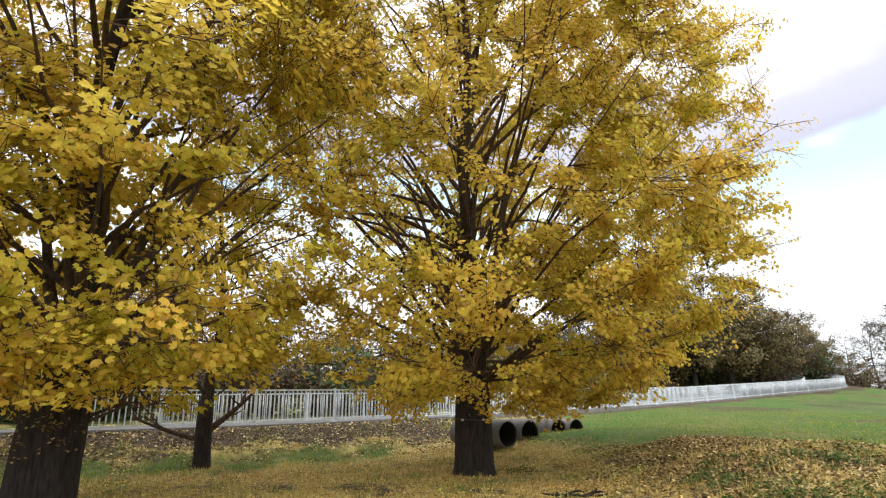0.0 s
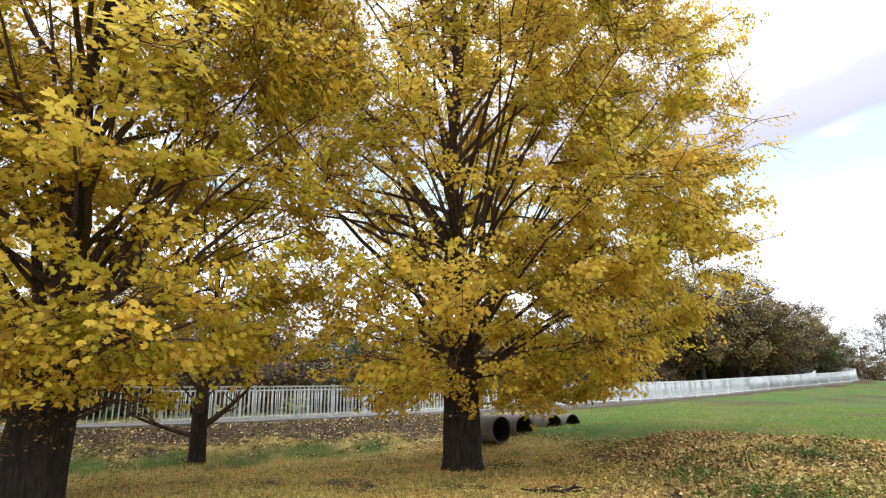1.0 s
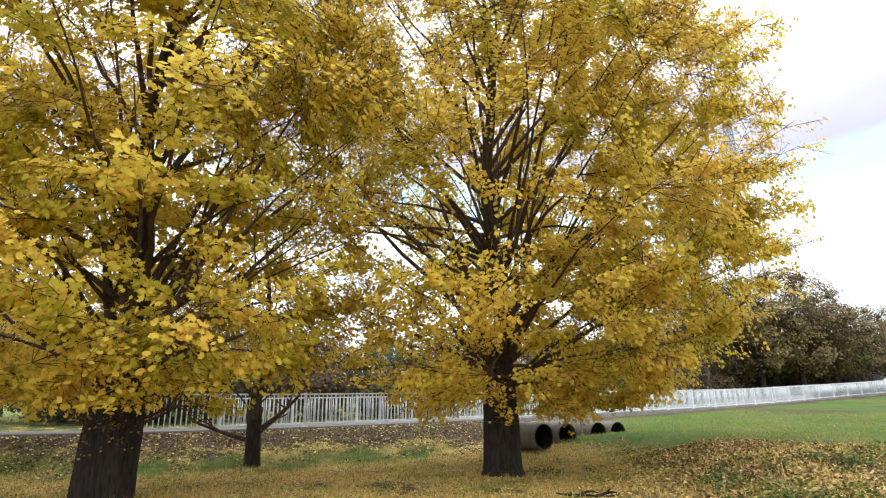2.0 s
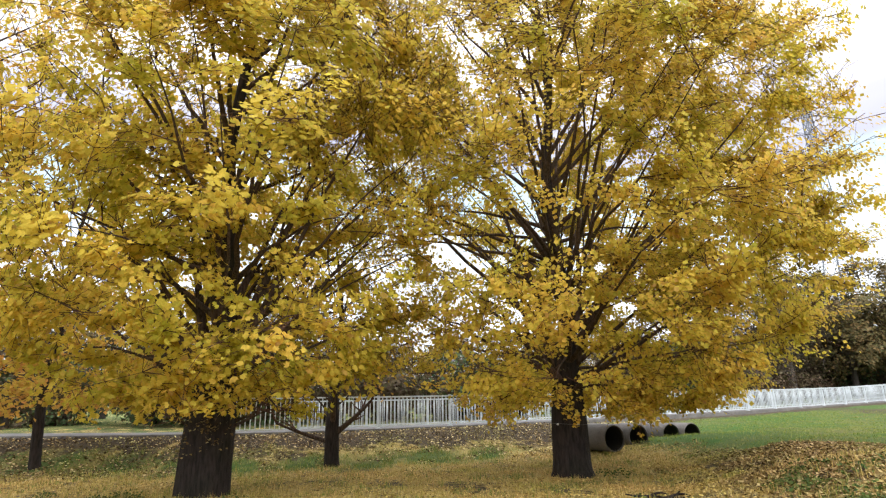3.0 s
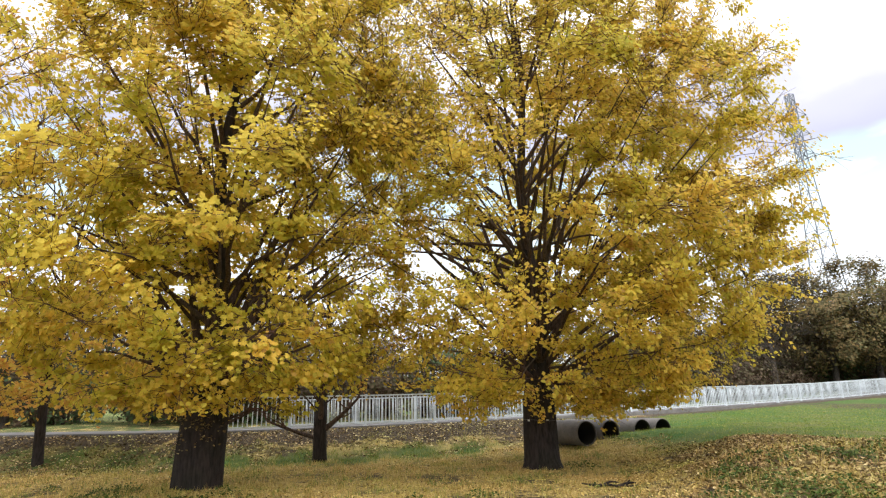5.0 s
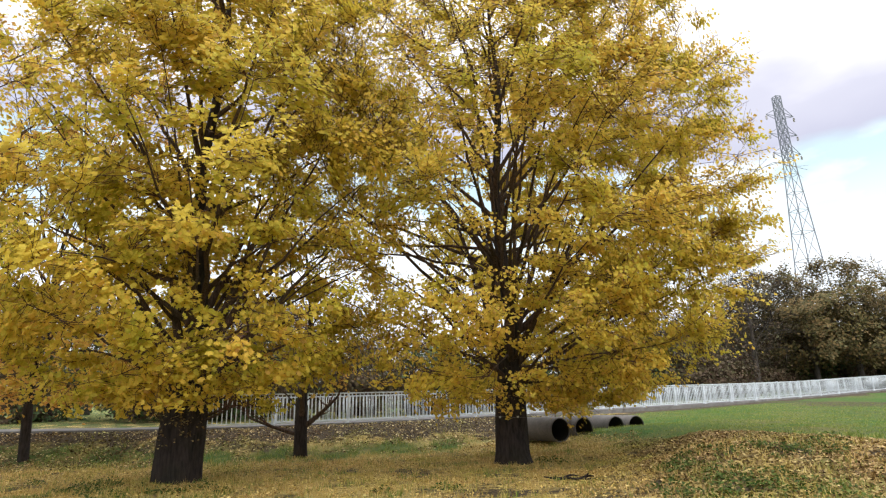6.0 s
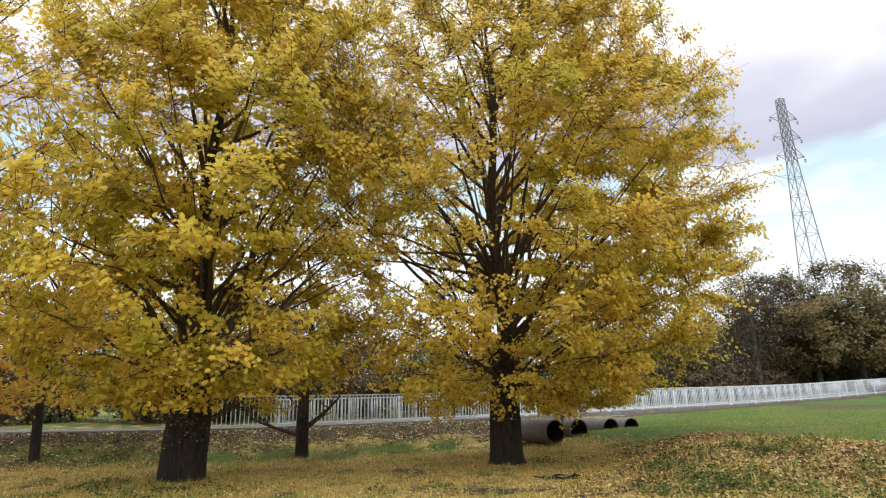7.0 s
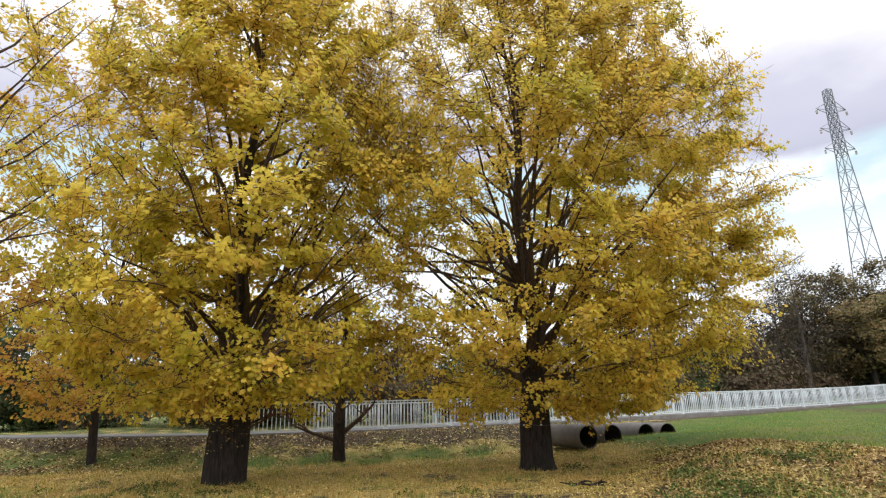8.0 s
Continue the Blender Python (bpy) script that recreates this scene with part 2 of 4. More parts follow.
def mesh_from_arrays(name, verts, tris, mat, smooth=False):
    """A mesh of triangles (or of quads) from numpy arrays."""
    me = bpy.data.meshes.new(name)
    n, k = tris.shape
    me.vertices.add(len(verts))
    me.vertices.foreach_set("co", np.ascontiguousarray(verts, dtype=np.float32).ravel())
    me.loops.add(n * k)
    me.loops.foreach_set("vertex_index", np.ascontiguousarray(tris, dtype=np.int32).ravel())
    me.polygons.add(n)
    me.polygons.foreach_set("loop_start", np.arange(0, n * k, k, dtype=np.int32))
    if smooth:
        me.polygons.foreach_set("use_smooth", np.ones(n, dtype=bool))
    me.materials.append(mat)
    me.update(calc_edges=True)
    return me


def child(name, me, parent, label="", kind=""):
    ob = new(name, me)
    ob.parent = parent
    return tagged(ob, label, kind=kind)


def part(name, bm, mat, parent, label=""):
    me = bpy.data.meshes.new(name)
    bm.to_mesh(me)
    bm.free()
    me.materials.append(mat)
    return child(name, me, parent, label)


def thing(name, place, label, category, group="", kind=""):
    e = new(name)
    e.empty_display_size = 0.2
    e.matrix_world = place if isinstance(place, Matrix) else Matrix.Translation(place)
    return tagged(e, label, category, group, kind)


def box_into(bm, size, m):
    return bmesh.ops.create_cube(bm, size=1.0, matrix=m @ Matrix.Diagonal((*size, 1)))["verts"]


def beam_into(bm, a, b, w):
    """A square bar from a to b."""
    a, b = Vector(a), Vector(b)
    d = b - a
    q = d.to_track_quat("Z", "Y").to_matrix().to_4x4()
    box_into(bm, (w, w, d.length), Matrix.Translation((a + b) / 2) @ q)


def tubes(paths):
    """Round tapered tubes along paths of (points, radii, sides): one array of vertices and one of quads."""
    V, F, base = [], [], 0
    for pts, rad, sides in paths:
        pts = np.asarray(pts, float)
        n = len(pts)
        tan = np.gradient(pts, axis=0)
        tan /= np.linalg.norm(tan, axis=1)[:, None] + 1e-9
        ref = np.array([0.31, 0.95, 0.1]) if abs(tan[0, 1]) < 0.8 else np.array([0.95, 0.1, 0.31])
        u = np.cross(tan, ref)
        u /= np.linalg.norm(u, axis=1)[:, None] + 1e-9
        v = np.cross(tan, u)
        a = np.arange(sides) * 2 * np.pi / sides
        ring = pts[:, None] + np.asarray(rad)[:, None, None] * (np.cos(a)[None, :, None] * u[:, None] + np.sin(a)[None, :, None] * v[:, None])
        V.append(ring.reshape(-1, 3))
        i = np.arange(n - 1)[:, None] * sides
        k = np.arange(sides)[None]
        k2 = (k + 1) % sides
        F.append((np.stack([i + k, i + k2, i + sides + k2, i + sides + k], -1).reshape(-1, 4) + base))
        base += n * sides
    return np.concatenate(V), np.concatenate(F)


# ---- the lie of the land ----
# the near edge of the raised road, from the far bend back to the open field beyond the fence's end
EDGE = np.array([(-60.0, 8.0, 1.05), (-34.0, 10.3, 0.98), (-24.0, 11.2, 0.94), (-18.0, 12.1, 0.91), (-13.8, 13.3, 0.88), (-10.0, 15.2, 0.87), (-6.8, 18.1, 0.89), (-4.05, 20.6, 0.93),
                 (0.1, 25.2, 1.0), (3.8, 30.0, 1.09), (8.2, 35.4, 1.2), (12.4, 40.4, 1.33), (16.9, 45.6, 1.5), (20.9, 50.2, 1.72), (27.5, 57.0, 2.1),
                 (34.3, 63.3, 2.45), (39.0, 67.6, 2.75), (41.6, 71.5, 3.1), (41.4, 75.5, 3.6), (37.5, 80.0, 4.0), (25.0, 89.0, 4.2)])


def catmull(points, step):
    out = []
    P = np.vstack([2 * points[0] - points[1], points, 2 * points[-1] - points[-2]])
    for i in range(1, len(P) - 2):
        n = max(2, int(np.linalg.norm(P[i + 1] - P[i]) / step))
        t = np.linspace(0, 1, n, endpoint=False)[:, None]
        a, b, c, d = P[i - 1], P[i], P[i + 1], P[i + 2]
        out.append(0.5 * (2 * b + (c - a) * t + (2 * a - 5 * b + 4 * c - d) * t ** 2 + (3 * b - a - 3 * c + d) * t ** 3))
    out.append(P[-2:-1])
    return np.vstack(out)


LINE = catmull(EDGE, 0.6)
ROAD_W = 4.2


def smooth(t):
    t = np.clip(t, 0, 1)
    return t * t * (3 - 2 * t)


def to_line(x, y):
    """Distance from the road's edge (positive on the field's side) and the edge's height there."""
    x, y = np.asarray(x, float).ravel(), np.asarray(y, float).ravel()
    best, side, zz = np.full(len(x), 1e9), np.zeros(len(x)), np.zeros(len(x))
    for a, b in zip(LINE[:-1], LINE[1:]):
        d = b[:2] - a[:2]
        k = np.clip(((x - a[0]) * d[0] + (y - a[1]) * d[1]) / (d @ d), 0, 1)
        dx, dy = x - a[0] - k * d[0], y - a[1] - k * d[1]
        r = np.hypot(dx, dy)
        near = r < best
        best = np.where(near, r, best)
        side = np.where(near, d[0] * dy - d[1] * dx, side)
        zz = np.where(near, a[2] + k * (b[2] - a[2]), zz)
    return np.where(side > 0, -best, best), zz


def wave(x, y, f, seed):
    return (np.sin(f * x + seed) * np.cos(f * 1.13 * y + 2.1 * seed) + np.sin(f * 0.61 * (x + y) + 1.7 * seed) * np.cos(f * 0.83 * (x - y) + seed)) / 2


def field(P, length, seed, waves=16):
    """A smooth random field of the given wavelength over points of any dimension, about -2 to 2."""
    rng = np.random.default_rng(seed)
    dim = P.shape[1]
    out = np.zeros(len(P))
    for _ in range(waves):
        k = rng.normal(size=dim)
        k *= 2 * np.pi / length * rng.uniform(0.7, 1.5) / np.linalg.norm(k)
        out += np.sin(P @ k + rng.uniform(0, 6.28))
    return out / math.sqrt(waves / 2)


def land(x, y):
    """Height of the ground, and the shares of grass and of litter on it."""
    shape = np.shape(x)
    x, y = np.asarray(x, float).ravel(), np.asarray(y, float).ravel()
    d, ze = to_line(x, y)
    plateau = 0.68 * smooth((x - 1.7 - 0.05 * np.maximum(y - 9, 0)) / 3.4) * smooth((y - 5.2) / 4.2)
    base = plateau + 0.025 * wave(x, y, 1.1, 0.4) + 0.012 * wave(x, y, 3.1, 1.9) + 0.05 * plateau * wave(x, y, 2.3, 4.0)
    reach = 4.0 + 10.0 * smooth((x + 2.0) / 6.0) - 1.5 * smooth((-9.0 - x) / 3.0)
    top = ze - 0.07 - 0.12 * smooth((x + 2.5) / 3.0) * smooth((14.0 - x) / 8.0)
    up = smooth(1 - d / reach)
    z = base + (top - base) * up
    z = z + 0.12 * np.exp(-((x - 1.2) ** 2 + (y - 17.4) ** 2) / 5.0) * (d > 0) + 0.16 * np.exp(-((x - 3.0) ** 2 + (y - 17.6) ** 2) / 2.4)
    beyond = d < 0.0
    behind = np.clip(-d - ROAD_W, 0, None)
    z = np.where(beyond, np.where(behind > 0, ze - 0.06 + 0.12 * wave(x, y, 0.35, 0.7) * np.clip(behind / 4, 0, 1) + 0.02 * behind, ze - 0.30), z)
    n1, n2 = wave(x, y, 0.9, 2.2), wave(x, y, 2.4, 0.9)
    xy = np.stack([x, y * 0.8], -1)
    f1, f2, f3 = field(xy, 3.2, 61), field(xy, 1.3, 62), field(xy, 0.5, 63)
    # grass: the lawn past the mound, strips by the trunks, the verge behind the road
    lawn = smooth((x - 2.3 + 0.72 * (y - 16.0) + 0.5 * n2) / 1.7) * smooth((d - 0.6) / 1.5)
    foot = (0.45 + 0.55 * smooth((x + 9.5) / 3.0)) * np.exp(-((d - reach + 0.6 - 0.5 * wave(x, y, 1.3, 0.2)) / 1.15) ** 2) * smooth((-1.5 - x) / 2)
    near = smooth((7.9 + 1.0 * n1 + 0.7 * n2 - y - 0.09 * np.abs(x - 1.5)) / 1.6) * 0.42
    grass = 0.58 + 0.07 * f1 + 0.06 * f2 + 0.04 * f3 + 0.75 * lawn + 0.65 * foot + near * np.clip(0.75 + 0.45 * f2, 0, 1.3)
    for tx, ty, r in ((-6.27, 7.8, 1.9), (0.02, 12.3, 1.5), (0.6, 15.2, 1.6), (6.2, 7.2, 1.2), (3.2, 14.6, 1.5)):
        grass = grass + 0.30 * np.exp(-((x - tx) ** 2 + (y - ty) ** 2) / r ** 2)
    slope = smooth(1 - d / reach) * smooth((-0.5 - x) / 2)
    grass = grass - 0.8 * smooth((3.6 - d + 1.0 * f1 + 0.4 * f2) / 2.5) * smooth((x - 1.0) / 2.0) + 0.20 * plateau * (0.5 + f2)
    grass = np.where(d < 0, 0.55, grass - 0.55 * slope)
    litter = 0.47 + 0.09 * f1 + 0.09 * f2 + 0.06 * f3 - 0.85 * lawn - 0.95 * foot - 0.80 * slope - 0.55 * near * np.clip(0.75 + 0.45 * f2, 0, 1.3) - 0.04 * plateau
    far = smooth((np.hypot(x, y) - 26) / 14)
    litter = litter - 0.30 * plateau * np.clip(0.2 + 0.5 * f2 + 0.5 * f3, 0, 2)
    litter = np.where(d < 0, 0.40 + 0.08 * f2, litter * (1 - far))
    dry = smooth((x - 7.0) / 7.0) * smooth((y - 13.0) / 8.0) * np.clip(0.5 + 0.9 * wave(x, y, 0.42, 1.2) + 0.3 * n1, 0, 1)
    grass = np.clip(grass + 0.15 * far, 0, 0.9) - 0.48 * dry * (d > 0)
    return z.reshape(shape), np.clip(grass, 0, 1).reshape(shape), np.clip(litter, 0, 1).reshape(shape)


def dryness(x, y):
    """How far the grass has turned to straw: under the trees, in patches."""
    x, y = np.ravel(x), np.ravel(y)
    d, _ = to_line(x, y)
    xy = np.stack([x, y * 0.8], -1)
    under = 1 - smooth((x - 1.2 + 0.72 * (y - 15.4)) / 2.6)
    reach = 4.0 - 1.5 * smooth((-9.0 - x) / 3.0)
    moist = np.exp(-((d - reach + 0.6) / 1.2) ** 2) * smooth((-1.5 - x) / 2)
    return (d > 0) * np.clip(under * (0.85 + 0.22 * field(xy, 1.9, 71) + 0.12 * field(xy, 0.6, 72)) - 0.8 * moist - 0.35 * smooth((6.6 - y) / 1.5), 0, 1)


def build_ground():
    def axis(lo, hi, step, out):
        core = np.arange(lo, hi, step)
        tail = np.array([step * 1.25 ** k for k in range(1, 60)]).cumsum()
        tail = tail[tail < out]
        return np.concatenate([[lo - 2.0 * out], lo - tail[::-1], core, core[-1] + tail, [core[-1] + 2.0 * out]])
    xs, ys = axis(-22, 26, 0.24, 700), axis(-5, 46, 0.24, 700)
    X, Y = np.meshgrid(xs, ys)
    Z, G, Lt = land(X, Y)
    nx, ny = len(xs), len(ys)
    i = (np.arange(ny - 1)[:, None] * nx + np.arange(nx - 1)[None]).ravel()
    quads = np.stack([i, i + 1, i + nx + 1, i + nx], -1)
    me = mesh_from_arrays("ground", np.stack([X, Y, Z], -1).reshape(-1, 3), quads, M_GROUND, True)
    for name, val in (("grass", G), ("litter", Lt), ("straw", dryness(X, Y)), ("dull", smooth((Z - 0.12) / 0.35) * smooth((X - 1.6) / 1.6))):
        at = me.attributes.new(name, "FLOAT", "POINT")
        at.data.foreach_set("value", np.ascontiguousarray(val, dtype=np.float32).ravel())
    tagged(new("ground", me), "uneven turf strewn with golden fallen leaves", "ground", kind="structure")


build_ground()


def normals_2d(line):
    t = np.gradient(line[:, :2], axis=0)
    t /= np.linalg.norm(t, axis=1)[:, None]
    return np.stack([-t[:, 1], t[:, 0]], -1)


def sweep(line, profile):
    """A strip along the line: profile of (offset away from the field, height over the edge)."""
    nrm = normals_2d(line)
    n, k = len(line), len(profile)
    V = np.zeros((n, k, 3))
    for j, (o, h) in enumerate(profile):
        V[:, j, :2] = line[:, :2] + nrm * o
        V[:, j, 2] = line[:, 2] + h
    i = np.arange(n - 1)[:, None] * k
    j = np.arange(k - 1)[None]
    return V.reshape(-1, 3), np.stack([i + j, i + k + j, i + k + j + 1, i + j + 1], -1).reshape(-1, 4)


v, f = sweep(LINE, [(0.24, -0.055), (1.2, -0.03), (2.2, -0.02), (3.2, -0.03), (ROAD_W, -0.055), (ROAD_W + 0.02, -0.5)])
tagged(new("road", mesh_from_arrays("road", v, f, M_ASPHALT, True)), "narrow grey asphalt road on a low bank", "road", kind="structure")
v, f = sweep(LINE, [(-0.03, -0.75), (-0.02, -0.02), (0.0, 0.0), (0.22, 0.0), (0.24, -0.02), (0.24, -0.3)])
tagged(new("kerb", mesh_from_arrays("kerb", v, f, M_KERB)), "weathered concrete kerb wall along the road", "kerb", kind="structure")


# ---- trees ----
def bezier(a, b, c, n):
    t = np.linspace(0, 1, n)[:, None]
    return (1 - t) ** 2 * a + 2 * t * (1 - t) * b + t ** 2 * c


# a lobed blade with a cupped middle, and a simpler pointed one for leaves further off
LEAF_MID = (np.array([(0, 0, 0), (0.50, 0.20, 0.06), (0.54, 0.78, 0.08), (0.15, 0.66, -0.04), (0.0, 1.08, 0.06), (-0.17, 0.64, -0.04), (-0.56, 0.74, 0.09), (-0.48, 0.22, 0.06)]),
            np.array([(0, 1, 2), (0, 2, 3), (0, 3, 4), (0, 4, 5), (0, 5, 6), (0, 6, 7)]))
LEAF_FAR = (np.array([(0.02, 0, 0.0), (0.56, 0.46, 0.10), (0.06, 1.0, -0.05), (-0.52, 0.60, 0.12)]),
            np.array([(0, 1, 2), (0, 2, 3)]))


def leaf_frames(rng, n, flat, away=None):
    """Random turns of n leaves: flat near 1 lays them level; away leans their faces outwards."""
    nrm = rng.normal(size=(n, 3))
    nrm /= np.linalg.norm(nrm, axis=1)[:, None]
    nrm[:, 2] = np.abs(nrm[:, 2])
    nrm = nrm * (1 - flat) + np.array([0, 0, flat])
    if away is not None:
        nrm = 0.62 * nrm + away
    nrm /= np.linalg.norm(nrm, axis=1)[:, None] + 1e-9
    t = rng.normal(size=(n, 3)) + np.array([0, 0, -0.5 * (1 - flat)])
    t -= (t * nrm).sum(1)[:, None] * nrm
    t /= np.linalg.norm(t, axis=1)[:, None] + 1e-9
    return np.cross(t, nrm), t, nrm


def leaves_mesh(name, rng, at, size, shape, mat, flat=0.25, away=None):
    base, tri = shape
    n = len(at)
    s, t, nn = leaf_frames(rng, n, flat, away)
    k = size * rng.uniform(0.65, 1.2, n)[:, None, None]
    V = at[:, None] + k * (base[None, :, :1] * s[:, None] + base[None, :, 1:2] * t[:, None] + base[None, :, 2:] * nn[:, None])
    T = (tri[None] + (np.arange(n) * len(base))[:, None, None]).reshape(-1, 3)
    return mesh_from_arrays(name, V.reshape(-1, 3), T, mat)


def grow(rng, spec):
    """Limbs, boughs and twigs inside an outline of (height, radius) rows; gives the tubes and where leaves sit."""
    H = spec["outline"][-1][0]
    zz, rr = np.array([o[0] for o in spec["outline"]]), np.array([o[1] for o in spec["outline"]])
    off = np.array(spec.get("shift", (0.0, 0.0)))
    r0, fork = spec["trunk"], spec["fork"]
    side = spec.get("bare_side", (0.0, 0.0))

    def radius(z):
        return np.interp(z, zz, rr)

    def axis_at(z):
        k = np.clip((z - 1.0) / 4.0, 0, 1)
        return np.array([off[0] * k + 0.12 * math.sin(0.9 * z + spec["seed"]), off[1] * k + 0.12 * math.cos(0.7 * z + spec["seed"]), z])
    lean = np.array(spec.get("lean", (0.0, 0.0)))
    heights = np.array([-0.15, 0.0, 0.12, 0.3, 0.6, 1.0, 1.5, fork, fork + 1.0])
    flare = 1 + (np.array([1.42, 1.30, 1.17, 1.09, 1.04, 1.0, 0.95, 0.84, spec.get("top", 0.58)]) - 1) * np.where(np.arange(9) < 5, spec.get("flare", 1.0), 1.0)
    tp = np.array([axis_at(z) * [0.35, 0.35, 1] for z in heights])
    for i, z in enumerate(heights):
        tp[i, :2] = lean * min(z, fork) + (tp[i, :2] * (z / fork if z > 0 else 0))
    more = np.linspace(fork + 1.6, 0.86 * H, 7)
    top = np.array([axis_at(z) for z in more])
    trunk_path = np.vstack([tp, top])
    trunk_rad = np.concatenate([r0 * flare, r0 * np.linspace(spec.get("leader", 0.46), 0.05, 7)])
    trunk = [(trunk_path, trunk_rad, 18 if r0 > 0.3 else 10)]
    limbs, twigs, seats, outs = [], [], [], []

    def on_trunk(z):
        return np.array([np.interp(z, trunk_path[:, 2], trunk_path[:, j]) for j in range(3)])
    for z, ex, ey, ez, lr in spec.get("low", ()):          # bare low branches
        s = on_trunk(z)
        e = s + np.array([ex, ey, ez])
        limbs.append((bezier(s, (s + e) / 2 + [0, 0, -0.12 * ez], e, 9), np.linspace(lr, 0.35 * lr, 9), 8))
        for _ in range(5):
            u = rng.integers(4, 9)
            g = limbs[-1][0][u]
            w = g + np.array([ex, ey, ez]) * rng.uniform(0.2, 0.45) + rng.normal(size=3) * 0.25 + [0, 0, 0.2]
            twigs.append((bezier(g, (g + w) / 2 + rng.normal(size=3) * 0.05, w, 5), np.linspace(0.4 * lr, 0.005, 5), 4))
    nodes, node_r = [], []
    for z, ex, ey, ez, lr in spec.get("stems", ()):        # heavy stems that part at the fork
        s = on_trunk(z)
        e = s + np.array([ex, ey, ez])
        P = bezier(s, s + np.array([0.42 * ex, 0.42 * ey, 0.5 * ez]), e, 13) + rng.normal(size=(13, 3)).cumsum(0) * 0.035 * np.sin(np.linspace(0, np.pi, 13))[:, None]
        rads = lr * (1 - 0.82 * np.linspace(0, 1, 13) ** 0.8)
        limbs.append((P, rads, 10))
        nodes.append(P[4:])
        node_r.append(rads[4:])
        for u in (5, 7, 9, 11):                            # each carries straight rising branches
            for _ in range(2):
                dd = np.array([ex, ey, ez]) / np.linalg.norm([ex, ey, ez]) + rng.normal(size=3) * [0.45, 0.45, 0.2]
                w = P[u] + dd * rng.uniform(1.6, 2.8)
                B = bezier(P[u], (P[u] + w) / 2 + rng.normal(size=3) * 0.08, w, 7)
                br = 0.5 * rads[u] * (1 - 0.85 * np.linspace(0, 1, 7))
                limbs.append((B, br, 6))
                nodes.append(B[2:])
                node_r.append(br[2:])
    nl = spec["limbs"]
    area = np.interp(np.linspace(0, 1, 200), np.linspace(0, 1, 200), np.cumsum(radius(np.linspace(zz[0] + 0.1, H, 200)) + 0.6))
    levels = np.interp((np.arange(nl) + 0.5) / nl * area[-1], area, np.linspace(zz[0] + 0.1, H, 200))
    for i, ze in enumerate(levels):
        a = i * 2.39996 + rng.uniform(-0.35, 0.35)
        R = radius(ze) * rng.uniform(0.70, 0.90)
        end = np.array([off[0] * 0.9 + R * math.cos(a), off[1] * 0.9 + R * math.sin(a), ze])
        zs = np.clip(ze - R * rng.uniform(0.9, 1.7), fork * (rng.uniform(0.85, 2.9) if ze > 2.2 * fork else rng.uniform(0.85, 1.35)), 0.8 * H)
        s = on_trunk(zs)
        rise = end[2] - s[2]
        mid = s + (end - s) * 0.45
        mid[2] = s[2] + max(0.46 * rise, 0.30 * rise + 0.5)
        P = bezier(s, mid, end, 11)
        wig = rng.normal(size=(11, 3)).cumsum(0) * 0.05
        P = P + wig * np.sin(np.linspace(0, np.pi, 11))[:, None]
        Lg = np.linalg.norm(end - s)
        lr = r0 * (0.05 + 0.0155 * Lg)
        rads = lr * (1 - np.linspace(0, 1, 11)) ** 1.25 * 0.95 + 0.008
        limbs.append((P, rads, 7 if r0 > 0.3 else 5))
        nodes.append(P[2:])
        node_r.append(rads[2:])
    nodes, node_r = np.concatenate(nodes), np.concatenate(node_r)
    # sprays: boughs grown from the nearest limb out to places spread through the crown
    m = spec["boughs"] * 3
    zt = rng.uniform(zz[0], H, m)
    keep = rng.uniform(0, 1, m) < (radius(zt) / rr.max()) ** 1.1 + 0.06
    zt = zt[keep]
    at = rng.uniform(0, 2 * np.pi, len(zt))
    rt = radius(zt) * rng.uniform(0.02, 1.0, len(zt)) ** spec.get("shell", 0.42)
    wobble = 1 + 0.04 * np.sin(3 * at + 1.1 * zt + spec["seed"]) * np.cos(1.7 * zt + at) + 0.04 * np.sin(7 * at - 2.3 * zt)
    goal = np.stack([off[0] * 0.9 + rt * wobble * np.cos(at), off[1] * 0.9 + rt * wobble * np.sin(at), zt], -1)
    hole = field(goal * [1, 1, 1.5], spec.get("gaps", 2.4), spec["seed"])       # openings between the layered boughs
    rg = np.hypot(goal[:, 0] - off[0] * 0.9, goal[:, 1] - off[1] * 0.9)
    z_in, r_in, z_open = spec.get("clear", (0.0, 0.0, 0.0))       # no sprays about the bole
    drop = (rg < r_in) & (goal[:, 2] < z_in) & (goal[:, 2] > z_open)
    if "thin" in spec:                       # fewer sprays where a neighbour shades this side
        for xa, xb, za, zb, odds in spec["thin"]:
            drop = drop | ((goal[:, 0] > xa) & (goal[:, 0] < xb) & (goal[:, 2] > za) & (goal[:, 2] < zb) & (rng.uniform(0, 1, len(goal)) < odds))
    goal = goal[(hole > spec.get("holes", -0.9)) & ~drop][:spec["boughs"]]
    if "skirt" in spec:                      # a fringe that hangs low on the open side
        for a0, a1, ns, zlo, zhi, r0s, r1s in spec["skirt"]:
            aa, rs = rng.uniform(radians(a0), radians(a1), ns), rng.uniform(r0s, r1s, ns)
            goal = np.vstack([goal, np.stack([rs * np.cos(aa), rs * np.sin(aa), rng.uniform(zlo, zhi, ns)], -1)])
    for heading, half, za, zb, odds in spec.get("windows", ()):          # openings through which the bole and stems show
        turn = np.abs((np.degrees(np.arctan2(goal[:, 1], goal[:, 0])) - heading + 180) % 360 - 180)
        goal = goal[~((turn < half) & (goal[:, 2] > za) & (goal[:, 2] < zb) & (rng.uniform(0, 1, len(goal)) < odds))]
